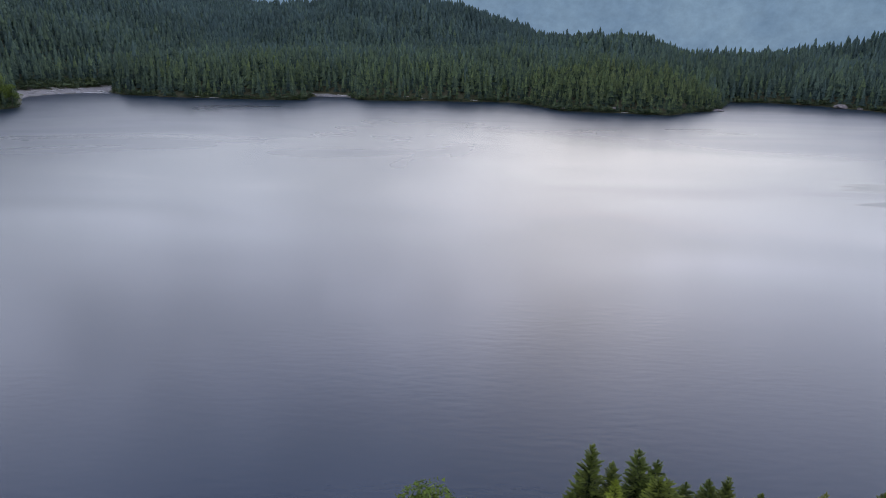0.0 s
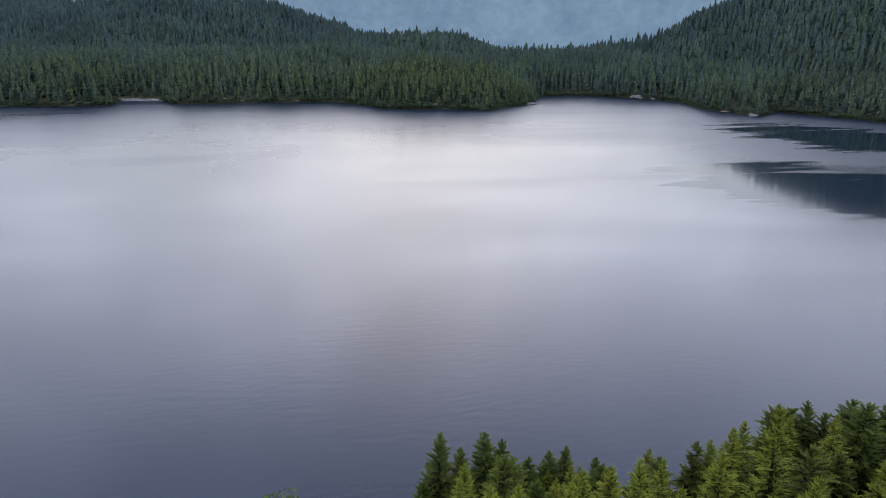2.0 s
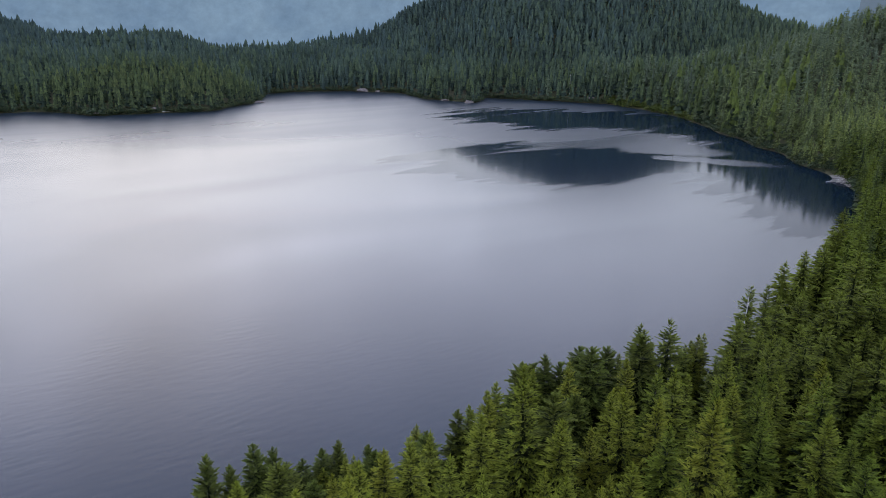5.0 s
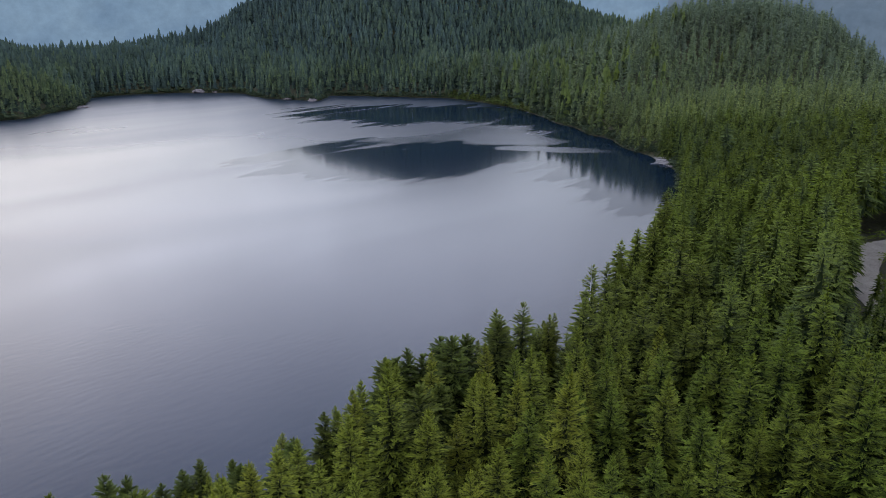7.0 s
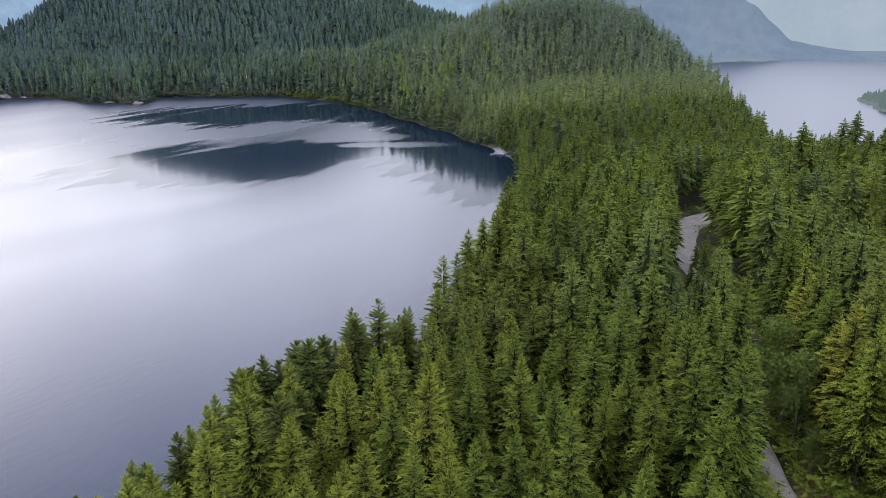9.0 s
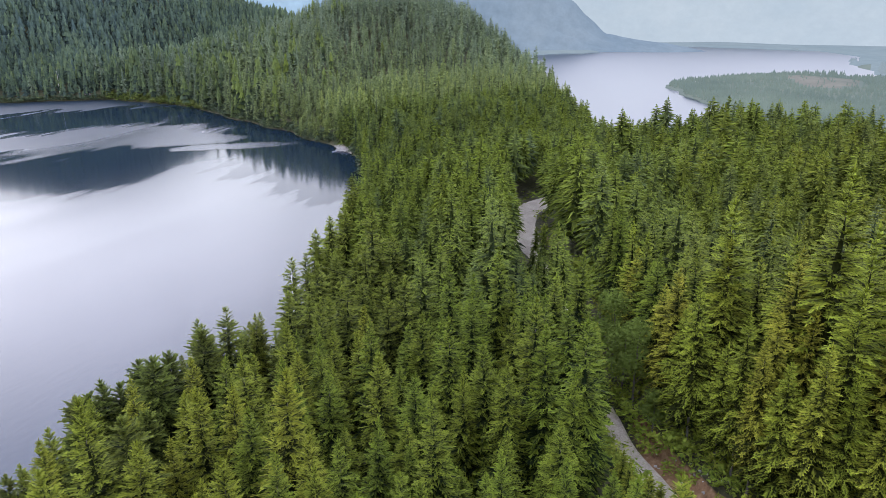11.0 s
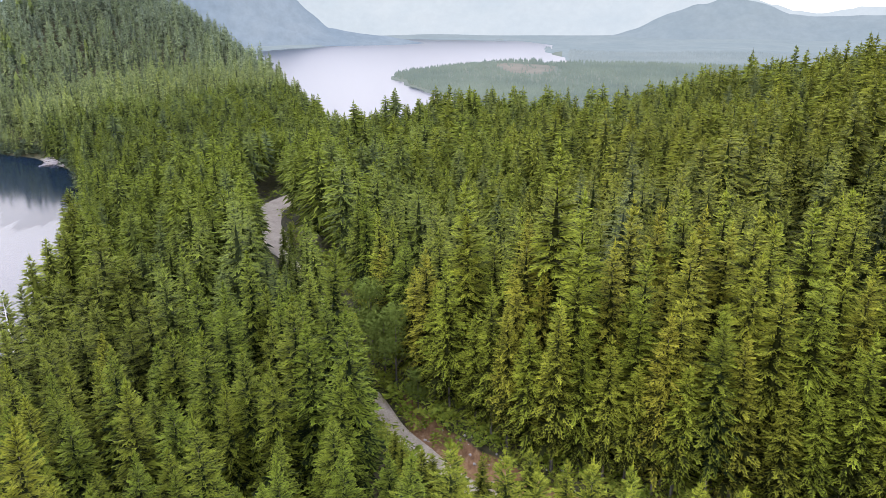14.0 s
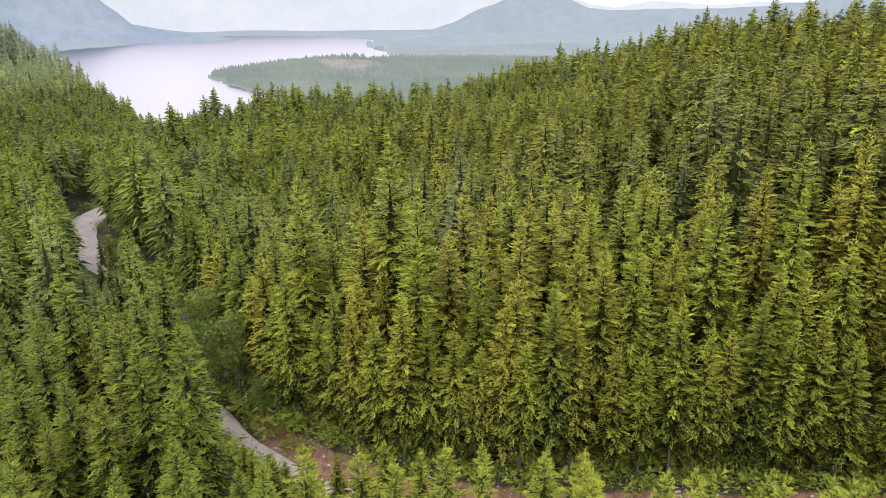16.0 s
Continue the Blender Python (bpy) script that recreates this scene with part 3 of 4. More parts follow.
def make_models():
    for kind, (label, mat, shapes) in KINDS.items():
        MODELS[kind] = []
        for seed, high, *rest in shapes:
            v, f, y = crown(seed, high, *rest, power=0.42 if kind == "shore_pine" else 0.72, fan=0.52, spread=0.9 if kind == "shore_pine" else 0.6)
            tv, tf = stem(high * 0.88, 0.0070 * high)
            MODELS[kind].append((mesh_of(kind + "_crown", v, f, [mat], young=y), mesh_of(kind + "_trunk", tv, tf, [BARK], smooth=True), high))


make_models()


def plant(kind, x, y, z, high, rng, label=""):
    """One tree of its own: a base that carries trunk and crown."""
    cr, tr, model_high = MODELS[kind][rng.integers(len(MODELS[kind]))]
    ob = new(kind)
    k = high / model_high
    ob.matrix_basis = Matrix.LocRotScale((x, y, z), Euler((rng.normal(0, 0.02), rng.normal(0, 0.02), rng.random() * 6.3)), (max(k, 0.66 if high < 11 else 0.85) * rng.uniform(0.9, 1.12),) * 2 + (k,))
    tagged(ob, label or KINDS[kind][0], "conifer", "conifers of the near forest")
    part("trunk", tr, ob)
    part("crown", cr, ob)


def joined(name, shapes, spots, mat, label, category="forest"):
    """Many trees in one object. shapes: templates of height 1; spots: x, y, z, height, tint, share of haze blue."""
    rng = np.random.default_rng(len(spots))
    which = rng.integers(len(shapes), size=len(spots))
    vs, fs, ts, ys, cs, count = [], [], [], [], [], 0
    for k, (v, f, *growth_light) in enumerate(shapes):
        p = spots[which == k]
        if not len(p):
            continue
        turn, fat = rng.random(len(p)) * 6.3, rng.uniform(0.85, 1.2, len(p))
        c, s = np.cos(turn)[:, None], np.sin(turn)[:, None]
        w = (p[:, 3] * fat)[:, None]
        out = np.stack([(v[:, 0] * c - v[:, 1] * s) * w + p[:, :1], (v[:, 0] * s + v[:, 1] * c) * w + p[:, 1:2], v[:, 2] * p[:, 3:4] + p[:, 2:3]], -1)
        vs.append(out.reshape(-1, 3))
        fs.append((f[None] + (np.arange(len(p)) * len(v))[:, None, None]).reshape(-1, 3) + count)
        ts.append(np.repeat(p[:, 4], len(v)))
        if p.shape[1] > 5:
            cs.append(np.repeat(p[:, 5], len(v)))
        ys.append(np.tile(growth_light[0] if growth_light else np.full(len(v), 0.6), len(p)))
        count += len(p) * len(v)
    me = mesh_of(name, np.concatenate(vs), np.concatenate(fs), [mat], tint=np.concatenate(ts), young=np.concatenate(ys), haze_tint=np.concatenate(cs) if cs else None)
    return tagged(new(name, me), label, category, kind="stuff")


def unit(seed, radius, *rest, **more):
    return crown(seed, 1.0, radius, *rest, **more)


CLOSE = [unit(35 + k, 0.145, 0.16 + 0.03 * k, 22, 11, 4, 22 - 3 * k, -12 - 3 * k, 0.8, fan=0.5, sunlit=0.6, spread=0.6) for k in range(5)]

BUSHY = [unit(30 + k, 0.155, 0.12, 24, 12, 4, 22, -8, 0.9, fan=0.5, power=0.50) for k in range(4)]


def plume(seed, radius, base, levels, per, width, power=0.72, core_shade=0.1, twin=False):
    """A conifer of height 1 seen from some way off: whorls of narrow drooping sprays round an inner cone in painted
    shade.
    """
    rng = np.random.default_rng(seed)
    k = np.repeat(np.arange(levels), per)
    u = (np.clip(k + rng.uniform(0, 0.8, k.size), 0, levels) / levels) ** 0.82
    n = k.size
    reach = radius * (np.minimum(1.0, 0.66 + 1.9 * u) * (1 - u) ** power + 0.045) * np.clip(1 + 0.18 * rng.normal(0, 1, n), 0.5, 1.5) * (1 + 0.12 * rng.normal(0, 1, levels))[k]
    turn = rng.random(n) * 2 * math.pi
    rise = np.radians(-24 + 40 * u + 26 * u**4 + rng.normal(0, 8, n))
    inner, outer = np.full(n, 0.26), np.ones(n)
    z = base + (0.985 - base) * u
    if twin:
        # each bough as two shorter sprays that part sideways
        k, u, z, reach, rise = (np.tile(q, 2) for q in (k, u, z, reach, rise))
        turn = np.tile(turn, 2) + rng.normal(0, 0.22, 2 * n)
        inner = np.repeat((0.16, 0.50), n) + rng.uniform(-0.06, 0.06, 2 * n)
        outer = np.repeat((0.72, 1.0), n) + rng.uniform(-0.10, 0.06, 2 * n)
        n = 2 * n
    roll = rng.normal(0, 0.75, n)
    wide = width * (0.7 + 0.3 * radius / np.maximum(reach, 0.2 * radius)) * reach
    # along, across, above: the two wings and the tip of a spray
    local = np.array([(0.26, 1, 0.0), (1.0, 0, -0.15), (0.26, -1, 0.0)])
    p = np.repeat(local[None], n, 0)
    p[:, (0, 2), 0], p[:, 1, 0], p[:, (0, 2), 2] = inner[:, None], outer, -0.08 * inner[:, None] ** 2
    p = p * np.stack([reach, wide, reach], -1)[:, None]
    py, pz = p[..., 1] * np.cos(roll)[:, None], p[..., 1] * np.sin(roll)[:, None] + p[..., 2]
    px, pz = p[..., 0] * np.cos(rise)[:, None] - pz * np.sin(rise)[:, None], p[..., 0] * np.sin(rise)[:, None] + pz * np.cos(rise)[:, None]
    c, q = np.cos(turn)[:, None], np.sin(turn)[:, None]
    v = np.stack([px * c - py * q, px * q + py * c, pz + z[:, None]], -1).reshape(-1, 3)
    f = np.arange(3 * n).reshape(-1, 3)
    # lighter spray tips, with painted light increasing up the tree
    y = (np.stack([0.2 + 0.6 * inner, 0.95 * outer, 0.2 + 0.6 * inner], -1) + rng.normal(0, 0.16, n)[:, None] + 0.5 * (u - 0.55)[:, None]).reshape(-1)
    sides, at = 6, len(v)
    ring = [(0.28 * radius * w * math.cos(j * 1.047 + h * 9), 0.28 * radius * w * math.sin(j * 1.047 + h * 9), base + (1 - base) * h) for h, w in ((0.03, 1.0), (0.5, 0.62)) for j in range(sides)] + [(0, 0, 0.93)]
    tri = []
    for j in range(sides):
        a, b = j, (j + 1) % sides
        tri += [(a, b, a + sides), (b, b + sides, a + sides), (a + sides, b + sides, 2 * sides)]
    w = 0.03 * radius
    tip = [(-w, 0, 0.95), (w, 0, 0.95), (0, 0, 1.015), (0, -w, 0.95), (0, w, 0.95), (0, 0, 1.015)]
    v = np.concatenate([v, np.array(ring), np.array(tip)])
    f = np.concatenate([f, np.array(tri) + at, np.array([(0, 1, 2), (3, 4, 5)]) + at + len(ring)])
    return v, f, np.concatenate([y, np.full(len(ring), core_shade), np.full(6, 0.9)])


MID = [plume(40 + k, 0.190 - 0.008 * (k % 3), 0.28 + 0.02 * k, 20, 19, 0.068, core_shade=0.42, twin=True) for k in range(6)]
SMALL = [plume(50 + k, 0.200 - 0.008 * (k % 3), 0.36, 14, 17, 0.11, core_shade=0.45) for k in range(6)]
EDGE = [plume(56 + k, 0.190 - 0.008 * (k % 3), 0.05, 18, 16, 0.115, core_shade=0.4) for k in range(6)]
SLOPE = [plume(66 + k, 0.200 - 0.008 * (k % 3), 0.06, 14, 12, 0.15, core_shade=0.4) for k in range(6)]


def skirts(seed, radius, tiers, points):
    """A distant conifer of height 1: ragged cones over one another."""
    rng = np.random.default_rng(seed)
    v, f, y = [], [], []
    for k in range(tiers):
        u0, u1 = (k / tiers) ** 0.9, (k + 1.9) / tiers
        low, top = 0.08 + 0.92 * u0, min(1.0, 0.08 + 0.92 * u1)
        r = radius * (1 - u0) ** 0.70
        n, turn = len(v), rng.random() * 6
        v.append((rng.normal(0, 0.006), rng.normal(0, 0.006), top))
        # painted light: upper tiers and outer points are paler
        y.append(0.9 if k == tiers - 1 else 0.1 + 0.5 * u0)
        for j in range(points):
            a = turn + 2 * math.pi * (j + rng.uniform(-0.25, 0.25)) / points
            rr = r * (1.25 if j % 2 else 0.48) * rng.uniform(0.75, 1.2)
            v.append((rr * math.cos(a), rr * math.sin(a), low + rng.uniform(-0.05, 0.04)))
            y.append((0.8 if j % 2 else 0.4) + 0.7 * (u0 - 0.45))
        f += [(n, n + 1 + j, n + 1 + (j + 1) % points) for j in range(points)]
    return np.array(v), np.array(f), np.array(y)


FRONT = [skirts(60 + k, 0.165 - 0.007 * (k % 4), 8, 9) for k in range(8)]
FARS = [skirts(90 + k, 0.175 - 0.008 * (k % 4), 5, 8) for k in range(8)]
TINY = [skirts(80 + k, 0.18, 3, 7) for k in range(6)]
DOTS = [skirts(85 + k, 0.27, 2, 4) for k in range(4)]


def scatter(rng, x0, x1, y0, y1, step):
    gx, gy = np.meshgrid(np.arange(x0, x1, step), np.arange(y0, y1, step))
    return gx.ravel() + rng.uniform(-0.42, 0.42, gx.size) * step, gy.ravel() + rng.uniform(-0.42, 0.42, gx.size) * step


# the highest that tree tops reach, as degrees above the drone's level, by bearing: the shore wood, then the young growth before the road
TOP_AZ = (-40, 11, 13, 19, 26, 36.4, 42.4, 47.7, 52.6, 57.5, 60, 62.5, 64.7, 67, 70)
TOP_EL = (-46, -43, -32.9, -32.2, -32.6, -30.6, -26.8, -25.0, -22.2, -21.0, -19.2, -16.2, -13.0, -10.0, -4)
ROAD_AZ = (78.0, 78.6, 79.4, 81.2, 82.2, 84, 85.6, 86.3, 87, 88, 90.5, 92.5, 96, 110, 130, 150)
ROAD_EL = (-4, -16.0, -19.0, -20.4, -18.8, -19.5, -21.5, -24, -28.2, -31.8, -34.6, -34.8, -34.0, -34.6, -34.4, -30.0)
ROAD_D = (300, 170, 160, 150, 145, 100, 90, 84, 81, 77, 70, 67, 62, 56, 58, 70)


# share of painted haze in a tree's base colour, rising with distance
def haze_share(d, rng):
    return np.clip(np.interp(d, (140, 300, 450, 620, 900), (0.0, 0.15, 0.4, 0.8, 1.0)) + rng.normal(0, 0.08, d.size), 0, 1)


def near_forest():
    rng = np.random.default_rng(5)
    x, y = scatter(rng, -60, 330, -170, 330, 4.15)
    d, az = np.hypot(x, y), np.degrees(np.arctan2(x, y))
    s, z = shore_side(x, y), height(x, y)
    r, _ = to_lines(x, y, ROAD_XY, False)
    high = 20.0 + 2.4 * wobble(x, y, 0.045, 8) + rng.normal(0, 2.7, x.size)
    high *= 1 - np.clip((d - 130) / 60, 0, 1) * np.interp(az, (80, 87, 98, 104, 108, 113, 121), (0.26, 0.17, 0.09, 0.02, 0.10, 0.17, 0.03))
    ok = (s > np.where(d > 185, 0.9, 2.5)) & (d < 330) & (r > 3.6) & (az > -40) & (az < 152) & (d > 36) & (z > -60)
    far_edge = np.interp(az, ROAD_AZ, ROAD_D)
    behind = d > far_edge
    ok &= ~((r < np.interp(az, (90, 95), (4.0, 5.2))) & behind)
    limit = np.where((az < 69) & (d < 190), np.interp(az, TOP_AZ, TOP_EL), 40.0)
    limit = np.where(~behind & (az > 78), np.minimum(limit, np.interp(az, ROAD_AZ, ROAD_EL)), limit) - np.abs(rng.normal(0, 0.7, x.size))
    limit = np.where(d < 190, limit - np.interp(az, (11, 14, 33, 37), (3.0, 1.7, 1.5, 0.0)), limit)
    room = EYE[2] + d * np.tan(np.radians(limit)) - z
    small = room < high
    high = np.where(small, room, high)
    seen = np.degrees(np.arctan2(z + high - EYE[2], d)) > -39.5
    ok &= (high > 4.5) & seen & ~((az > 92.5) & ~behind & (rng.random(x.size) < 0.3))
    # the clump that hides the road's middle stretch
    clump = ((82.4, 95, 20), (83.0, 90, 20), (83.6, 84, 20), (84.2, 78, 20), (84.6, 84, 19), (85.0, 72, 19), (85.3, 79, 18), (85.5, 66, 17), (86.0, 72, 14), (86.3, 63, 12),
             (86.5, 74, 10.5), (86.2, 78, 11), (85.9, 83, 11), (80.6, 132, 8), (81.2, 128, 9.5), (81.0, 120, 9), (84.0, 68, 18), (82.0, 108, 15), (82.8, 102, 18), (80.4, 122, 7), (80.9, 112, 10), (81.4, 104, 13), (85.8, 61, 15))
    for az1, d1, h1 in clump:
        i = np.argmin(np.hypot(x - polar(az1, d1)[0], y - polar(az1, d1)[1]))
        (x[i], y[i]), d[i], az[i], high[i], ok[i] = polar(az1, d1), d1, az1, h1, True
        z[i] = height(x[i : i + 1], y[i : i + 1])[0]
    ok &= ~(behind & (r < 6.6) & (az > 86) & (d < 100))
    # the row of trees along the top of the cut bank
    line = smooth_line([(*polar(p[0], p[1]), p[2]) for p in ROAD], 1.0)
    way = np.gradient(line[:, :2], axis=0)
    way /= np.linalg.norm(way, axis=1)[:, None]
    step = 0
    while step < len(line) - 1:
        off = rng.uniform(4.6, 6.0)
        ex, ey = line[step, 0] + way[step, 1] * off, line[step, 1] - way[step, 0] * off
        if math.hypot(ex, ey) < math.hypot(line[step, 0], line[step, 1]):
            ex, ey = line[step, 0] - way[step, 1] * off, line[step, 1] + way[step, 0] * off
        eaz, ed = math.degrees(math.atan2(ex, ey)), math.hypot(ex, ey)
        if 86.3 < eaz < 150 and ed < 105:
            ez = float(height(np.array([ex]), np.array([ey]))[0])
            kind = "hemlock_tree" if rng.random() < np.interp(eaz, (86, 92), (0.4, 0.95)) else "fir_tree"
            plant(kind, ex, ey, ez, rng.uniform(14, 20), rng)
        step += int(rng.uniform(2.6, 4.4))
    # the outermost rank at the water's edge: bearing, elevation of the top, kind
    for eaz, el, kind in (
            (14.1, -32.7, "shore_spruce"), (16.4, -33.4, "shore_spruce"), (18.8, -32.4, "shore_spruce"), (20.0, -32.9, "shore_spruce"), (22.2, -33.9, "shore_spruce"), (24.0, -33.3, "shore_spruce"), (25.9, -32.7, "shore_spruce"), (28.8, -33.3, "shore_spruce"), (32.8, -31.9, "shore_fir"), (34.3, -32.5, "shore_spruce"), (36.4, -30.7, "shore_spruce"), (38.1, -30.9, "shore_fir"), (39.2, -31.0, "shore_spruce"), (40.9, -29.6, "shore_fir"), (42.4, -26.9, "shore_pine"), (44.7, -26.0, "shore_spruce"), (47.4, -25.3, "shore_pine"), (50.2, -25.4, "shore_fir")):
        out = np.arange(50, 120, 0.5)
        ex, ey = (np.array(q) for q in zip(*(polar(eaz, q) for q in out)))
        i = np.nonzero(shore_side(ex, ey) > 2.8)[0].max()
        ez = float(height(ex[i : i + 1], ey[i : i + 1])[0])
        plant(kind, ex[i], ey[i], ez, EYE[2] + out[i] * math.tan(radians(el)) - ez, rng)
    for eaz, ed, tall in ((55.4, 4.0, 15), (56.1, 3.4, 17), (56.6, 6.5, 18), (57.0, 4.0, 18)):
        out = np.arange(60, 190, 0.5)
        ex, ey = (np.array(q) for q in zip(*(polar(eaz, q) for q in out)))
        i = np.nonzero(shore_side(ex, ey) > ed)[0].max()
        plant("shore_fir", ex[i], ey[i], float(height(ex[i : i + 1], ey[i : i + 1])[0]), tall, rng)
    idx = np.nonzero(ok)[0]
    idx = idx[np.argsort(d[idx])]
    heroes = idx[:290]
    for i in heroes:
        young = (high[i] < 13 and az[i] > 70) or (az[i] > 92 and not behind[i])
        share = np.interp(az[i], (80, 88, 98), (0.0, 0.35, 1.0)) * behind[i]
        kind = "young_conifer" if young else ("hemlock_tree" if rng.random() < share else "fir_tree")
        if kind == "fir_tree" and rng.random() < np.interp(az[i], (50, 72), (1.0, 0.0)):
            kind = "shore_fir"
        if 12 < az[i] < 64 and s[i] < 14 and rng.random() < 0.5:
            kind = "shore_pine"
        if not young and rng.random() < 0.01:
            kind = "browned_conifer"
        plant(kind, x[i], y[i], z[i], high[i], rng)
    rest = idx[290:]
    # last column: painted haze by distance, one tree in ten bluer at random
    spots = np.stack([x, y, z, high, 0.35 * rng.random(x.size) + 0.65 * np.clip((az - 80) / 28, 0, 1) * np.interp(d, (130, 230), (1.0, 0.5)), np.clip(haze_share(d, rng) + 0.2 * (rng.random(x.size) < 0.10), 0, 1)], -1)
    close, back = rest[:330], rest[330:]
    fine = d[back] < np.interp(az[back], (95, 105), (165, 220))
    mid, small_ones = back[fine], back[~fine]
    lee_close, lee_mid = az[close] < 70, az[mid] < 66
    joined("conifer_stand", CLOSE, spots[close[~lee_close]], FOREST, "stand of green conifers behind the road edge")
    joined("shore_stand", BUSHY, spots[close[lee_close]], DARK_FOREST, "stand of dark green conifers above the lake shore")
    joined("conifer_forest", MID, spots[mid[~lee_mid]], FOREST, "dense green conifer forest above the lake")
    joined("shore_wood", MID, spots[mid[lee_mid]], DARK_FOREST, "dense dark green conifers along the lake shore")
    brink = s[small_ones] < 13
    joined("conifer_forest_beyond", SMALL, spots[small_ones[~brink]], FOREST, "dense conifer forest over the low ridge")
    joined("conifer_fringe", EDGE, spots[small_ones[brink]], FOREST, "conifers with low boughs leaning over the lake shore")
    # the same wood below and behind the drone
    x, y = scatter(rng, -90, 90, -95, 60, 5.0)
    d, az = np.hypot(x, y), np.degrees(np.arctan2(x, y))
    r, _ = to_lines(x, y, ROAD_XY, False)
    hidden = (d < 36) | ((np.abs(az) > 40) & ((az > 152) | (az < 0)))
    ok = hidden & (d < 92) & (shore_side(x, y) > 3.0) & (r > 4.5)
    z = height(x, y)
    high = np.minimum(rng.uniform(13, 19, x.size), np.where((az > -45) & (az < 158), 58 - 0.98 * d - z, 99))
    ok &= high > 4
    spots = np.stack([x, y, z, high, 0.3 * rng.random(x.size), 0 * x], -1)[ok]
    joined("conifer_wood", SMALL, spots, FOREST, "green conifer wood on the slope below the road")


def far_forest():
    rng = np.random.default_rng(6)
    x, y = scatter(rng, -900, 1000, 30, 1400, 5.0)
    d, az = np.hypot(x, y), np.degrees(np.arctan2(x, y))
    keep = (az > -40) & (az < 90) & (d > 300) & (d < 1400)
    x, y, d, az = x[keep], y[keep], d[keep], az[keep]
    keep = (d > 330) | (az < 60)
    x, y, d, az = x[keep], y[keep], d[keep], az[keep]
    s, z = shore_side(x, y), height(x, y)
    beach = ((az > -30.5) & (az < -24.3) & (s < 16)) | ((az > -10.3) & (az < -7.3) & (s < 4))
    ok = (s > 0.6) & ~beach & (z > -80)
    # ground in sight of the drone
    crest = ok & (az > 28) & (az < 58) & (d > 700) & (d < 880)
    for u in (0.5, 0.6, 0.7, 0.78, 0.84, 0.88, 0.92, 0.95, 0.97):
        ok &= EYE[2] + (z + 27 - EYE[2]) * u > height(x * u, y * u) + 9
    ok |= crest
    high = np.where(az > 57, 16.5, 16.0) + 2.0 * wobble(x, y, 0.03, 9) + rng.normal(0, 2.0, x.size)
    high *= np.where((az > 49) & (az < 61) & (s < 60), 1.2, 1.0)
    high *= np.clip(0.55 + s / 22, 0.5, 1.0) * rng.choice((1.0, 1.0, 1.0, 0.75), x.size)
    spots = np.stack([x, y, z, high, rng.random(x.size), haze_share(d, rng)], -1)[ok]
    far_d = d[ok]
    front = (s[ok] < 40) | (far_d < 600)
    near_point = (az[ok] > 6.5) & (az[ok] < 21.5) & (far_d < 545)
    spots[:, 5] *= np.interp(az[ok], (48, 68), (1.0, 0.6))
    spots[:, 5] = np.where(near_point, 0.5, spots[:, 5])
    spots[:, 4] = np.where(near_point, 0.25 + 0.5 * spots[:, 4], 0.5 * spots[:, 4])
    hither = front & (far_d < 400)
    # the near hill's greener tone gives way at random to the painted haze blue
    greener = az[ok] + rng.normal(0, 6.5, far_d.size) > 55
    hither &= (az[ok] > 60) | greener
    hill = hither | (front & greener)
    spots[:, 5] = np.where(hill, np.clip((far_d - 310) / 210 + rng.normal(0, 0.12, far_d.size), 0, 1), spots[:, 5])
    front = front & ~hither
    joined("lakeside_forest", EDGE, spots[hither], HILL_NEEDLES, "dense green conifers on the slope above the cove")
    steep = front & greener
    front = front & ~steep
    joined("slope_forest", SLOPE, spots[steep], HILL_NEEDLES, "hazy grey-green conifers covering the steep hill by the cove")
    joined("shore_forest", FRONT, spots[front], FOREST, "green conifers along the far shore of the lake")
    spots = spots[~front & ~hither & ~steep]
    beyond = np.hypot(spots[:, 0], spots[:, 1]) > 820
    joined("ridge_forest", TINY, spots[beyond], FOREST, "distant hazy blue-green conifers on the ridge tops")
    joined("hillside_forest", FARS, spots[~beyond], FOREST, "dark hazy blue-green conifer forest on hills across the lake")


def valley_forest():
    rng = np.random.default_rng(7)
    n = 34000
    a, r = rng.uniform(87, 121, n), np.sqrt(rng.uniform(1250**2, 3100**2, n))
    x, y = r * np.sin(np.radians(a)), r * np.cos(np.radians(a))
    z, f = height(x, y), far_side(x, y)
    keep = (f > 6) & ((r < 2600) | (a > 103.5)) & ((a < 108) | (r > 1500))
    open_land = felled(a, r) > 0.5
    keep &= ~open_land | (rng.random(n) < 0.06)
    high = rng.uniform(7, 13, n) * np.where(open_land, 0.8, 1.0) * np.where(f < 45, 1.35, 1.0)
    # seed trees left standing on the back of the point
    tall = (a > 97) & (a < 101.5) & (r > 2330) & (r < 2460) & (rng.random(n) < 0.25)
    high = np.where(tall, rng.uniform(20, 27, n), high)
    spots = np.stack([x, y, z, high, rng.random(n)], -1)
    beyond = (r > 2480) & (a > 103)
    joined("valley_forest", DOTS, spots[keep & ~beyond], VALLEY_TREES_HAZE, "hazy forest on the low point in the distant lake")
    joined("valley_forest_beyond", DOTS, spots[keep & beyond], PLAIN_HAZE, "hazy blue-grey forest behind the distant lake")


# islets take the far plain's glowing haze
ISLET_TREES = [mesh_of("islet_tree", v, f, [PLAIN_HAZE]) for v, f, _ in DOTS]


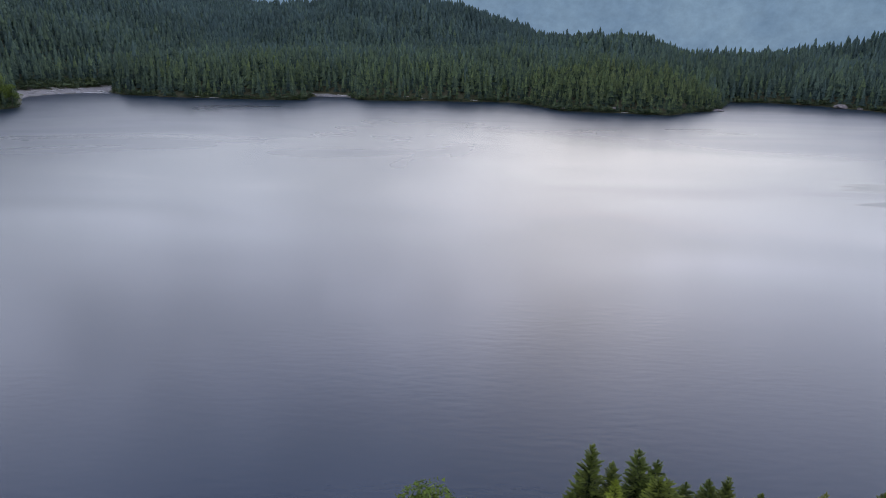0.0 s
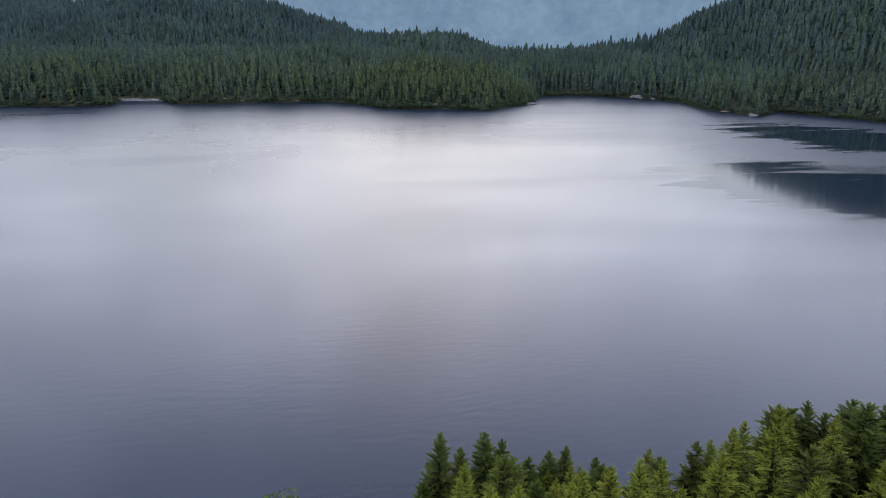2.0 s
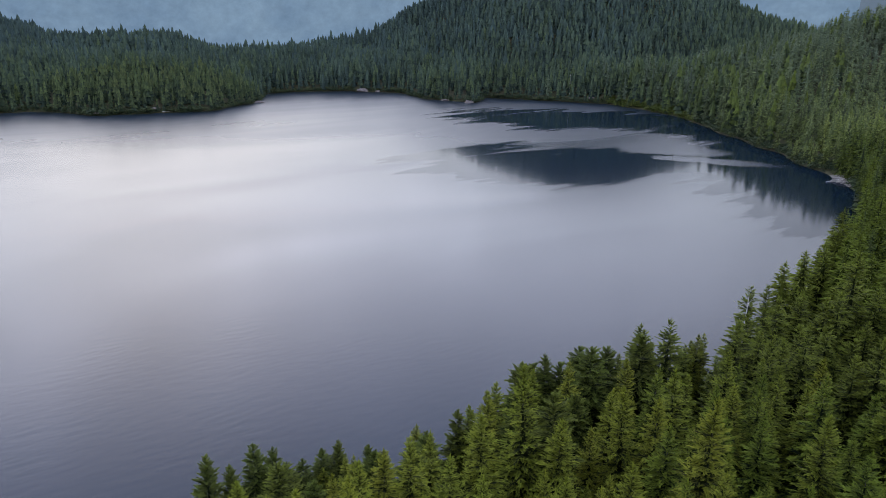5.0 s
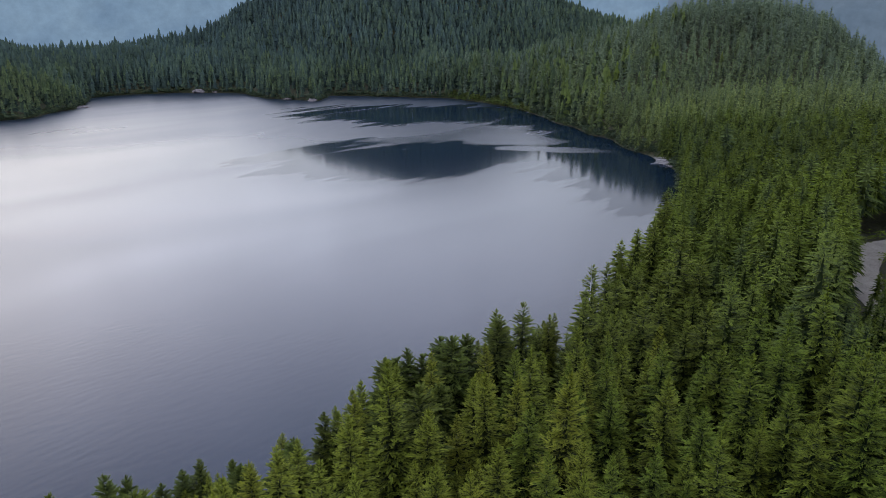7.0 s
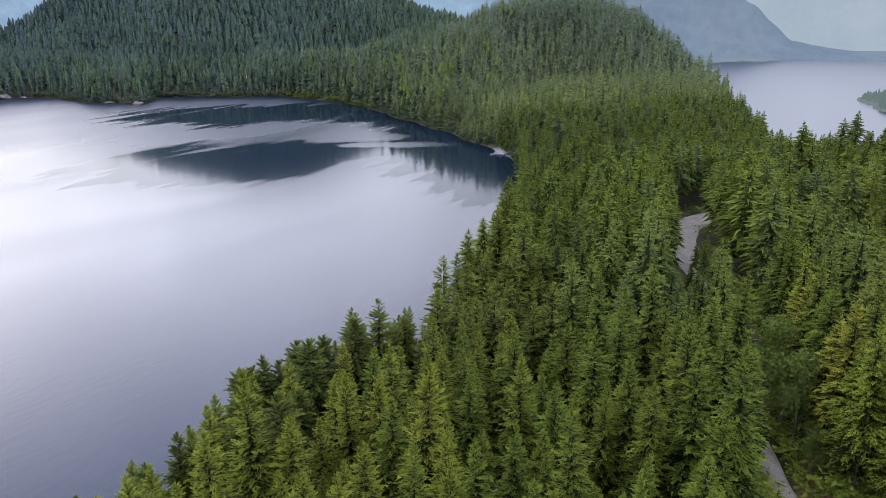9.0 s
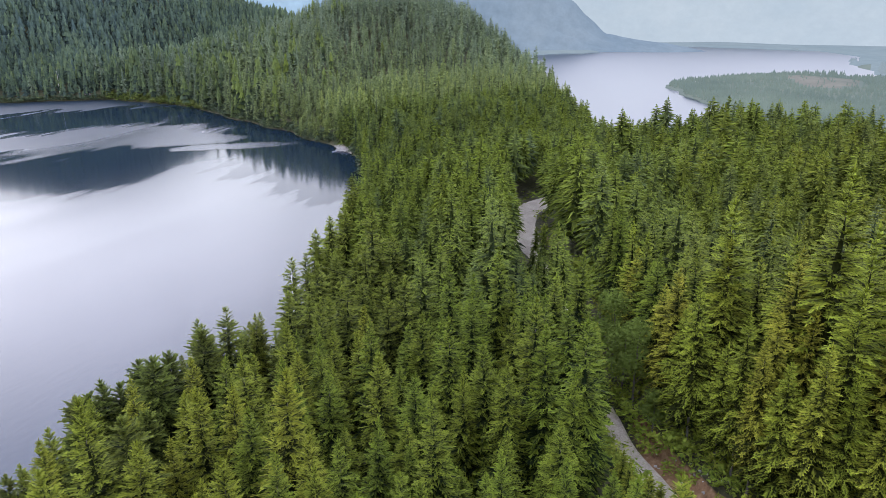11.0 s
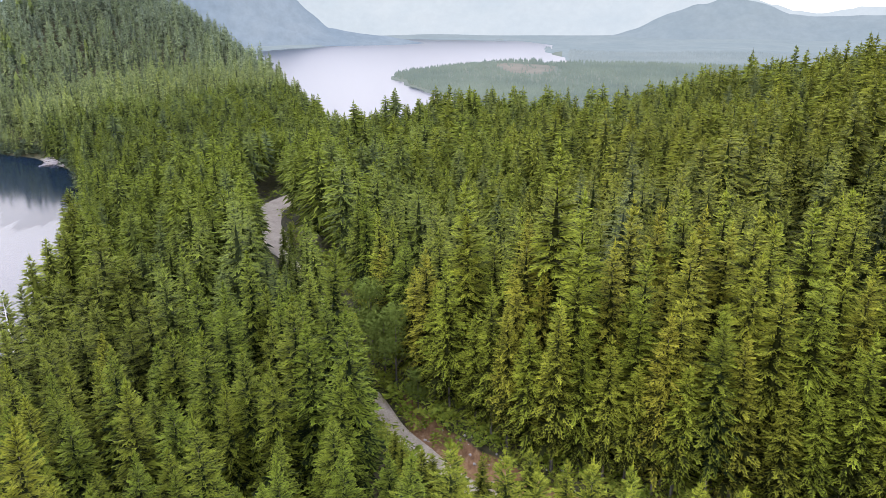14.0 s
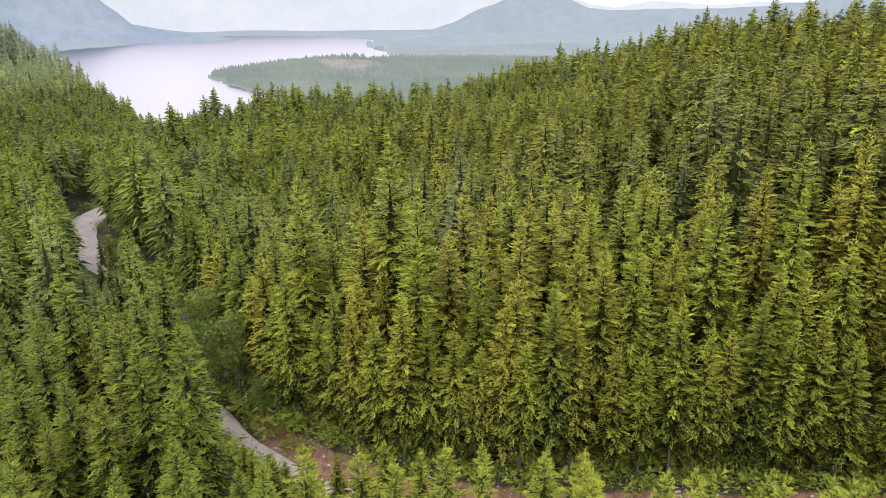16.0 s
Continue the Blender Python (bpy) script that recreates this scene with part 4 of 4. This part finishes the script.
def islet(az, d, long, turn):
    """A low wooded islet in the far lake: a flattened mound with small trees."""
    x, y = polar(az, d)
    rng = np.random.default_rng(int(az * 10))
    ob = new("islet")
    ob.matrix_basis = pose(x, y, LOW, 0, 0, turn)
    tagged(ob, "small low wooded islet in the distant lake", "islet", "islets of the distant lake")
    n, v, f = 14, [(0, 0, 5.0)], []
    for ring, (w, h) in enumerate(((0.5, 3.8), (1.0, -1.0))):
        for k in range(n):
            u = 2 * math.pi * k / n
            q = w * rng.uniform(0.8, 1.2)
            v.append((0.5 * long * q * math.cos(u), 0.16 * long * q * math.sin(u), h))
    for k in range(n):
        f.append((0, 1 + k, 1 + (k + 1) % n))
        a, b = 1 + k, 1 + (k + 1) % n
        f += [(a, a + n, b + n), (a, b + n, b)]
    part("mound", mesh_of("mound", v, f, [PLAIN_HAZE]), ob)
    for k in range(14):
        tree = part("tree", ISLET_TREES[k % 4], ob)
        tall = rng.uniform(7, 14)
        tree.matrix_basis = Matrix.LocRotScale((rng.uniform(-0.36, 0.36) * long, rng.uniform(-0.08, 0.08) * long, 2.0), None, (tall, tall, tall))


islet(98.2, 3990, 90, 20)
islet(101.9, 3330, 120, -10)
near_forest()
far_forest()
valley_forest()


# ------------------------------------------------------------------ far mountains
def mountains(name, label, az0, az1, dist, line, mat, rough=0.12, seed=1):
    """A mountain range: bearings and elevations of its skyline seen from the drone."""
    n, rows = 160, 14
    az = np.linspace(az0, az1, n)
    el = np.interp(az, [p[0] for p in line], [p[1] for p in line])
    foot = LOW - 20.0
    v = []
    for j in range(rows):
        u = j / (rows - 1)
        r = dist * (0.93 + 0.07 * u)
        top = EYE[2] + dist * np.tan(np.radians(el))
        z = foot + (top - foot) * u**1.15
        x, y = r * np.sin(np.radians(az)), r * np.cos(np.radians(az))
        z = z + (top - foot) * rough * (u * (1.2 - u)) * wobble(x, y, 0.006, seed + j * 0.13) + 0.03 * (top - foot) * u * wobble(x, y, 0.03, seed + 3)
        v.append(np.stack([x, y, z], -1))
    v = np.concatenate(v)
    i, j = np.meshgrid(np.arange(rows - 1), np.arange(n - 1), indexing="ij")
    k = (i * n + j).ravel()
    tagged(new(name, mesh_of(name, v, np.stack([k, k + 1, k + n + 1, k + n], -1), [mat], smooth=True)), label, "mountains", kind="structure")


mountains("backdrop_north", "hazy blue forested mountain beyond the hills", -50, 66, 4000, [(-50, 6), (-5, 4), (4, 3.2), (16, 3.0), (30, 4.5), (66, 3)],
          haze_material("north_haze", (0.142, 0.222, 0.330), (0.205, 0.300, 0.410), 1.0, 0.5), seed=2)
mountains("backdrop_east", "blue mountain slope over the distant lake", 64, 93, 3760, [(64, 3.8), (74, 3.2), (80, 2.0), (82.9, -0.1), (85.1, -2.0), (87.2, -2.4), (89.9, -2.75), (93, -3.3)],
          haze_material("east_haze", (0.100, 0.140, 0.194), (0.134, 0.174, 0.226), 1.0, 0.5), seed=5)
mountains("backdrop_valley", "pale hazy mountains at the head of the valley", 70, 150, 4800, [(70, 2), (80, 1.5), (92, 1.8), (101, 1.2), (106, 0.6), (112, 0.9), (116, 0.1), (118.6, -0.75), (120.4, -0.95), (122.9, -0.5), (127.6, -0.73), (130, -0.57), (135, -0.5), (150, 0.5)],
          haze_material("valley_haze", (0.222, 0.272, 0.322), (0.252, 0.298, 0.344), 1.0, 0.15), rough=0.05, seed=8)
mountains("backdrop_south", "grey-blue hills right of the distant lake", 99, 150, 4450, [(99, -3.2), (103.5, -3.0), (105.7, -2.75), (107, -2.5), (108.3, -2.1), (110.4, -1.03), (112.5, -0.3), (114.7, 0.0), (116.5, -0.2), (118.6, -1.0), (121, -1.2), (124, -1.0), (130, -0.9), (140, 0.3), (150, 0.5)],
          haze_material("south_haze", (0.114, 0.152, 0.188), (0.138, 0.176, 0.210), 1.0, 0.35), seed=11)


# ------------------------------------------------------------------ broadleaf trees and shrubs
def leaf_cloud(rng, centre, radius, count, size):
    """Small leaf clumps over a rounded lobe."""
    d = rng.normal(0, 1, (count, 3))
    d /= np.linalg.norm(d, axis=1)[:, None]
    c = np.array(centre) + d * np.array(radius) * rng.uniform(0.72, 1.05, (count, 1))
    out = []
    for k in range(3):
        t = rng.normal(0, 1, (count, 3)) * size
        t[:, 2] *= 0.55
        out.append(c + t)
    return np.stack(out, 1).reshape(-1, 3)


def broadleaf(seed, high, wide, lobes, leaves):
    rng = np.random.default_rng(seed)
    pts, ends = [], []
    for k in range(lobes):
        a, u = rng.random() * 6.3, rng.random()
        r = wide * (0.2 + 0.6 * rng.random()) * (1 - 0.55 * u)
        c = (r * math.cos(a), r * math.sin(a), high * (0.45 + 0.47 * u))
        ends.append(c)
        lob = wide * rng.uniform(0.28, 0.48)
        pts.append(leaf_cloud(rng, c, (lob, lob, lob * 0.75), leaves, 0.16))
    v = np.concatenate(pts)
    f = np.arange(len(v)).reshape(-1, 3)
    tv, tf = stem(high * 0.8, 0.014 * high + 0.04)
    limbs = [(tv, tf)]
    for c in ends[:7]:
        a, b = np.array((0, 0, c[2] * 0.55)), np.array(c)
        w = 0.06
        off = np.array([(w, 0, 0), (-w / 2, w, 0), (-w / 2, -w, 0)])
        lv = np.concatenate([a + off, b + off * 0.3])
        limbs.append((lv, np.array([(0, 1, 4, 3), (1, 2, 5, 4), (2, 0, 3, 5)])))
    n, allv, allf = 0, [], []
    for lv, lf in limbs:
        allv.append(lv)
        allf.append(lf + n)
        n += len(lv)
    return mesh_of("broadleaf_crown", v, f, [LEAF]), mesh_of("broadleaf_trunk", np.concatenate(allv), np.concatenate(allf), [BARK])


ALDERS = [broadleaf(70 + k, 10, 3.6, 22, 170) for k in range(2)]


def alder(az, d, high, fat, label, k=0):
    x, y = polar(az, d)
    z = float(height(np.array([x]), np.array([y]))[0])
    ob = new("alder_tree")
    ob.matrix_basis = Matrix.LocRotScale((x, y, z), Euler((0, 0, az)), (fat * high / 10, fat * high / 10, high / 10))
    tagged(ob, label, "broadleaf tree", "broadleaf trees by the water and the road")
    part("trunk", ALDERS[k][1], ob)
    part("crown", ALDERS[k][0], ob)


for az, d, high, fat in ((-8.0, 61, 13.6, 0.6), (-1.0, 60.5, 15.4, 0.76), (3.0, 59.5, 13.9, 0.6)):
    alder(az, d, high, fat, "bright green alder with a rounded crown at the water's edge", int(az) % 2)
for az, d, high, fat in ((-30.7, 516, 13, 1.25), (-31.6, 514, 17, 1.2), (-32.6, 511, 19, 1.1), (-34.2, 500, 16, 1.3)):
    alder(az, d, high, fat, "bright green broadleaf tree on the far bank", 1)
for az, d, high, fat in ((88.6, 84, 11, 0.9), (89.6, 81, 11.5, 0.75), (87.6, 89, 12.5, 0.75), (91.5, 75, 6, 0.9), (107.5, 67, 8, 0.8), (118, 65, 6, 0.9), (126, 66, 7, 0.8), (83.2, 168, 9, 1.0)):
    alder(az, d, high, fat, "light green alder among the conifers beside the road", int(d) % 2)


def shrub_shape(seed, leaves=18, size=0.11):
    rng = np.random.default_rng(seed)
    v = np.concatenate([leaf_cloud(rng, (rng.normal(0, 0.25), rng.normal(0, 0.25), 0.35 + 0.3 * rng.random()), (0.46, 0.46, 0.40), leaves, size) for _ in range(5)])
    return v, np.arange(len(v)).reshape(-1, 3)


def shrubs():
    rng = np.random.default_rng(9)
    shapes = [shrub_shape(90 + k) for k in range(4)]
    x, y = scatter(rng, 20, 200, -110, 60, 1.25)
    d, az = np.hypot(x, y), np.degrees(np.arctan2(x, y))
    r, _ = to_lines(x, y, ROAD_XY, False)
    behind = d > np.interp(az, ROAD_AZ, ROAD_D)
    near = (az > 78) & (az < 152) & (r > 1.8)
    bank = np.where(az < 94, r > 1.8, (r > np.interp(az, (94, 98, 106), (2.4, 3.3, 3.5))) | (rng.random(x.size) < 0.06))
    keep = near & bank & ((d < 125) | (r > 4.3)) & (r < np.where(behind, np.interp(az, (84, 87), (5.0, 17.0)), 5.0)) & (rng.random(x.size) < np.where(r < 10.0, 0.9, 0.6))
    spots = np.stack([x, y, height(x, y) - 0.1, rng.uniform(0.8, 2.5, x.size), rng.random(x.size)], -1)[keep]
    joined("roadside_shrubs", shapes, spots, SHRUB, "bright green shrubs and ferns along the road bank", "shrubs")
    shapes = [shrub_shape(94 + k, 9, 0.17) for k in range(4)]
    x, y = scatter(rng, -330, 520, 100, 640, 1.9)
    d, az = np.hypot(x, y), np.degrees(np.arctan2(x, y))
    x, y, d, az = (q[(az > -33) & (az < 70) & (d > 185)] for q in (x, y, d, az))
    side = shore_side(x, y)
    lush = (az > 48) & (az < 54.5)
    keep = (side > 0.3) & (side < np.where(lush, 8.0, np.where(az > 54, 7.0, np.where(az < -24, 24.0, 3.4)))) & (rng.random(x.size) < 0.85) & ~((az > -30.5) & (az < -24.3) & (side < 8)) & ~((az > -10.3) & (az < -7.3)) & ~((az > 64.2) & (az < 65.4))
    spots = np.stack([x, y, height(x, y) - 0.2, rng.uniform(1.6, 4.2, x.size), rng.random(x.size)], -1)
    joined("bank_shrubs", shapes, spots[keep & ~lush], BANK_LEAVES, "dark green bushes overhanging the far bank", "shrubs")
    spots, keep = spots[lush], keep[lush]
    spots = spots[keep]
    joined("shore_shrubs", shapes, spots, SHORE_SHRUB, "yellow-green shrubs along the far shore", "shrubs")


shrubs()


# ------------------------------------------------------------------ rocks, logs and snags
def rock_material(name, low, high):
    m, t, p = material(name)
    pos = node(t, "ShaderNodeNewGeometry").outputs["Position"]
    t.links.new(ramp(t, noise_tex(t, pos, 0.9, 6, 0.65), [(0.3, low), (0.7, high)]), p.inputs["Base Color"])
    p.inputs["Roughness"].default_value = 0.9
    return m


ROCK = rock_material("rock", (0.09, 0.075, 0.068), (0.28, 0.235, 0.21))
PALE_ROCK = rock_material("pale_stone", (0.26, 0.23, 0.20), (0.58, 0.53, 0.47))


def rock_mesh(name, seed, sub=2):
    bm = bmesh.new()
    bmesh.ops.create_icosphere(bm, subdivisions=sub, radius=1.0)
    off = Vector((seed * 3.1, seed * 1.7, seed))
    for v in bm.verts:
        v.co *= 1 + 0.6 * noise.noise(v.co * 1.3 + off) + 0.4 * noise.noise(v.co * 3.5 + off)
        v.co.z = max(v.co.z, -0.4)
    me = bpy.data.meshes.new(name)
    bm.to_mesh(me)
    bm.free()
    me.materials.append(ROCK)
    return me


BOULDERS = [rock_mesh("boulder", k) for k in range(3)]


def at_ground(az, d, lift=0.0):
    x, y = polar(az, d)
    return x, y, float(height(np.array([x]), np.array([y]))[0]) + lift


for k, (az, d, size, flat) in enumerate(((28.9, 594, 5.0, 0.5), (30.0, 592, 3.0, 0.5), (20.8, 526, 4.5, 0.4), (37.2, 523, 4.5, 0.35), (35.4, 533, 3.5, 0.35), (13.5, 489, 3.0, 0.35), (9.5, 486, 3.0, 0.3), (46.7, 545, 3.0, 0.4))):
    ob = new("rock_outcrop", BOULDERS[k % 3])
    ob.matrix_basis = Matrix.LocRotScale(at_ground(az, d, size * 0.1), Euler((0, 0, k * 1.3)), (size, size * 0.7, size * flat * 0.75))
    tagged(ob, "pinkish-grey bare rock at the lake's edge", "rock", "rocks of the far shore")


def bank_stones():
    rng = np.random.default_rng(12)
    bm = bmesh.new()
    bmesh.ops.create_icosphere(bm, subdivisions=1, radius=1.0)
    v = np.array([tuple(p.co) for p in bm.verts])
    f = np.array([[q.index for q in t.verts] for t in bm.faces])
    bm.free()
    shapes = [(v * rng.uniform(0.7, 1.2, (len(v), 1)) * np.array((1, 0.8, 0.6)), f) for _ in range(4)]
    spots = []
    for _ in range(260):
        az = rng.uniform(92, 146)
        d = np.interp(az, (91, 95, 102, 112, 124, 138, 150), (69.5, 63.5, 58, 55.5, 57, 62, 72)) + rng.uniform(2.2, 6.0)
        spots.append((*at_ground(az, d), rng.uniform(0.08, 0.32) ** 1.2, rng.random()))
    joined("bank_stones", shapes, np.array(spots), PALE_ROCK, "pale stones in the red-brown cut bank", "stones")


bank_stones()


def log_mesh(seed, sides=7):
    rng = np.random.default_rng(seed)
    v, f = [], []
    for j in range(6):
        u = j / 5
        for k in range(sides):
            a = 2 * math.pi * k / sides
            r = (1 - 0.45 * u) * rng.uniform(0.9, 1.1)
            v.append((u - 0.5, 0.035 * r * math.cos(a) + 0.02 * math.sin(3 * u + seed), 0.035 * r * math.sin(a)))
    for j in range(5):
        for k in range(sides):
            a, b = j * sides + k, j * sides + (k + 1) % sides
            f.append((a, a + sides, b + sides, b))
    me = mesh_of("log", v, f, [WOOD], smooth=True)
    return me


LOGS = [log_mesh(k) for k in range(3)]


def drift(az, d, long, turn, lift=0.15):
    ob = new("driftwood_log", LOGS[int(long * 7) % 3])
    x, y = polar(az, d)
    z = max(at_ground(az, d)[2], -0.05)
    ob.matrix_basis = Matrix.LocRotScale((x, y, z + lift), Euler((0, 0.03, radians(turn))), (long, long * 0.8, long * 0.8))
    tagged(ob, "bleached grey driftwood log on the lake shore", "log", "driftwood logs")


rng_logs = np.random.default_rng(21)
for k in range(26):
    drift(64.3 + 1.1 * rng_logs.random(), 309 + 9 * rng_logs.random(), rng_logs.uniform(3.5, 8), rng_logs.uniform(-60, 10), 0.15)
for k in range(30):
    drift(-29.8 + 5.2 * rng_logs.random(), 580 + 13 * rng_logs.random(), rng_logs.uniform(5, 11), rng_logs.uniform(-30, 30))


bank = [p for p in SHORE if -20 < p[0] < 21 and p[1] > 400]
shore_az, shore_d = [p[0] for p in bank], [p[1] for p in bank]
for k in range(16):
    az = rng_logs.choice((rng_logs.uniform(-19, -11), rng_logs.uniform(-10.2, -7.4), rng_logs.uniform(-6, 6), rng_logs.uniform(8, 20.5)))
    drift(az, np.interp(az, shore_az, shore_d) + rng_logs.uniform(0, 2.5), rng_logs.uniform(4, 8), -az + rng_logs.normal(0, 12), 0.2)


def snag(az, d, high, label):
    """A dead bleached trunk with a few broken branches."""
    rng = np.random.default_rng(int(az * 10))
    v, f = stem(high, 0.016 * high)
    vs, fs, n = [v], [f], len(v)
    for k in range(9):
        z, a, r = high * rng.uniform(0.4, 0.95), rng.random() * 6.3, rng.uniform(0.5, 1.5)
        p0, p1 = np.array((0, 0, z)), np.array((r * math.cos(a), r * math.sin(a), z + 0.3 * r))
        off = np.array([(0.05, 0, 0), (-0.03, 0.05, 0), (-0.03, -0.05, 0)])
        vs.append(np.concatenate([p0 + off, p1 + off * 0.3]))
        fs.append(np.array([(0, 1, 4, 3), (1, 2, 5, 4), (2, 0, 3, 5)]) + n)
        n += 6
    ob = new("dead_snag", mesh_of("snag", np.concatenate(vs), np.concatenate(fs), [WOOD]))
    ob.location = at_ground(az, d)
    tagged(ob, label, "dead tree")


snag(45.0, 552, 15, "tall pale dead snag on the far shore")
snag(60.0, 104, 22, "dead grey snag standing among shore conifers")
snag(39.0, 66, 19, "thin grey dead snag above the shore trees")
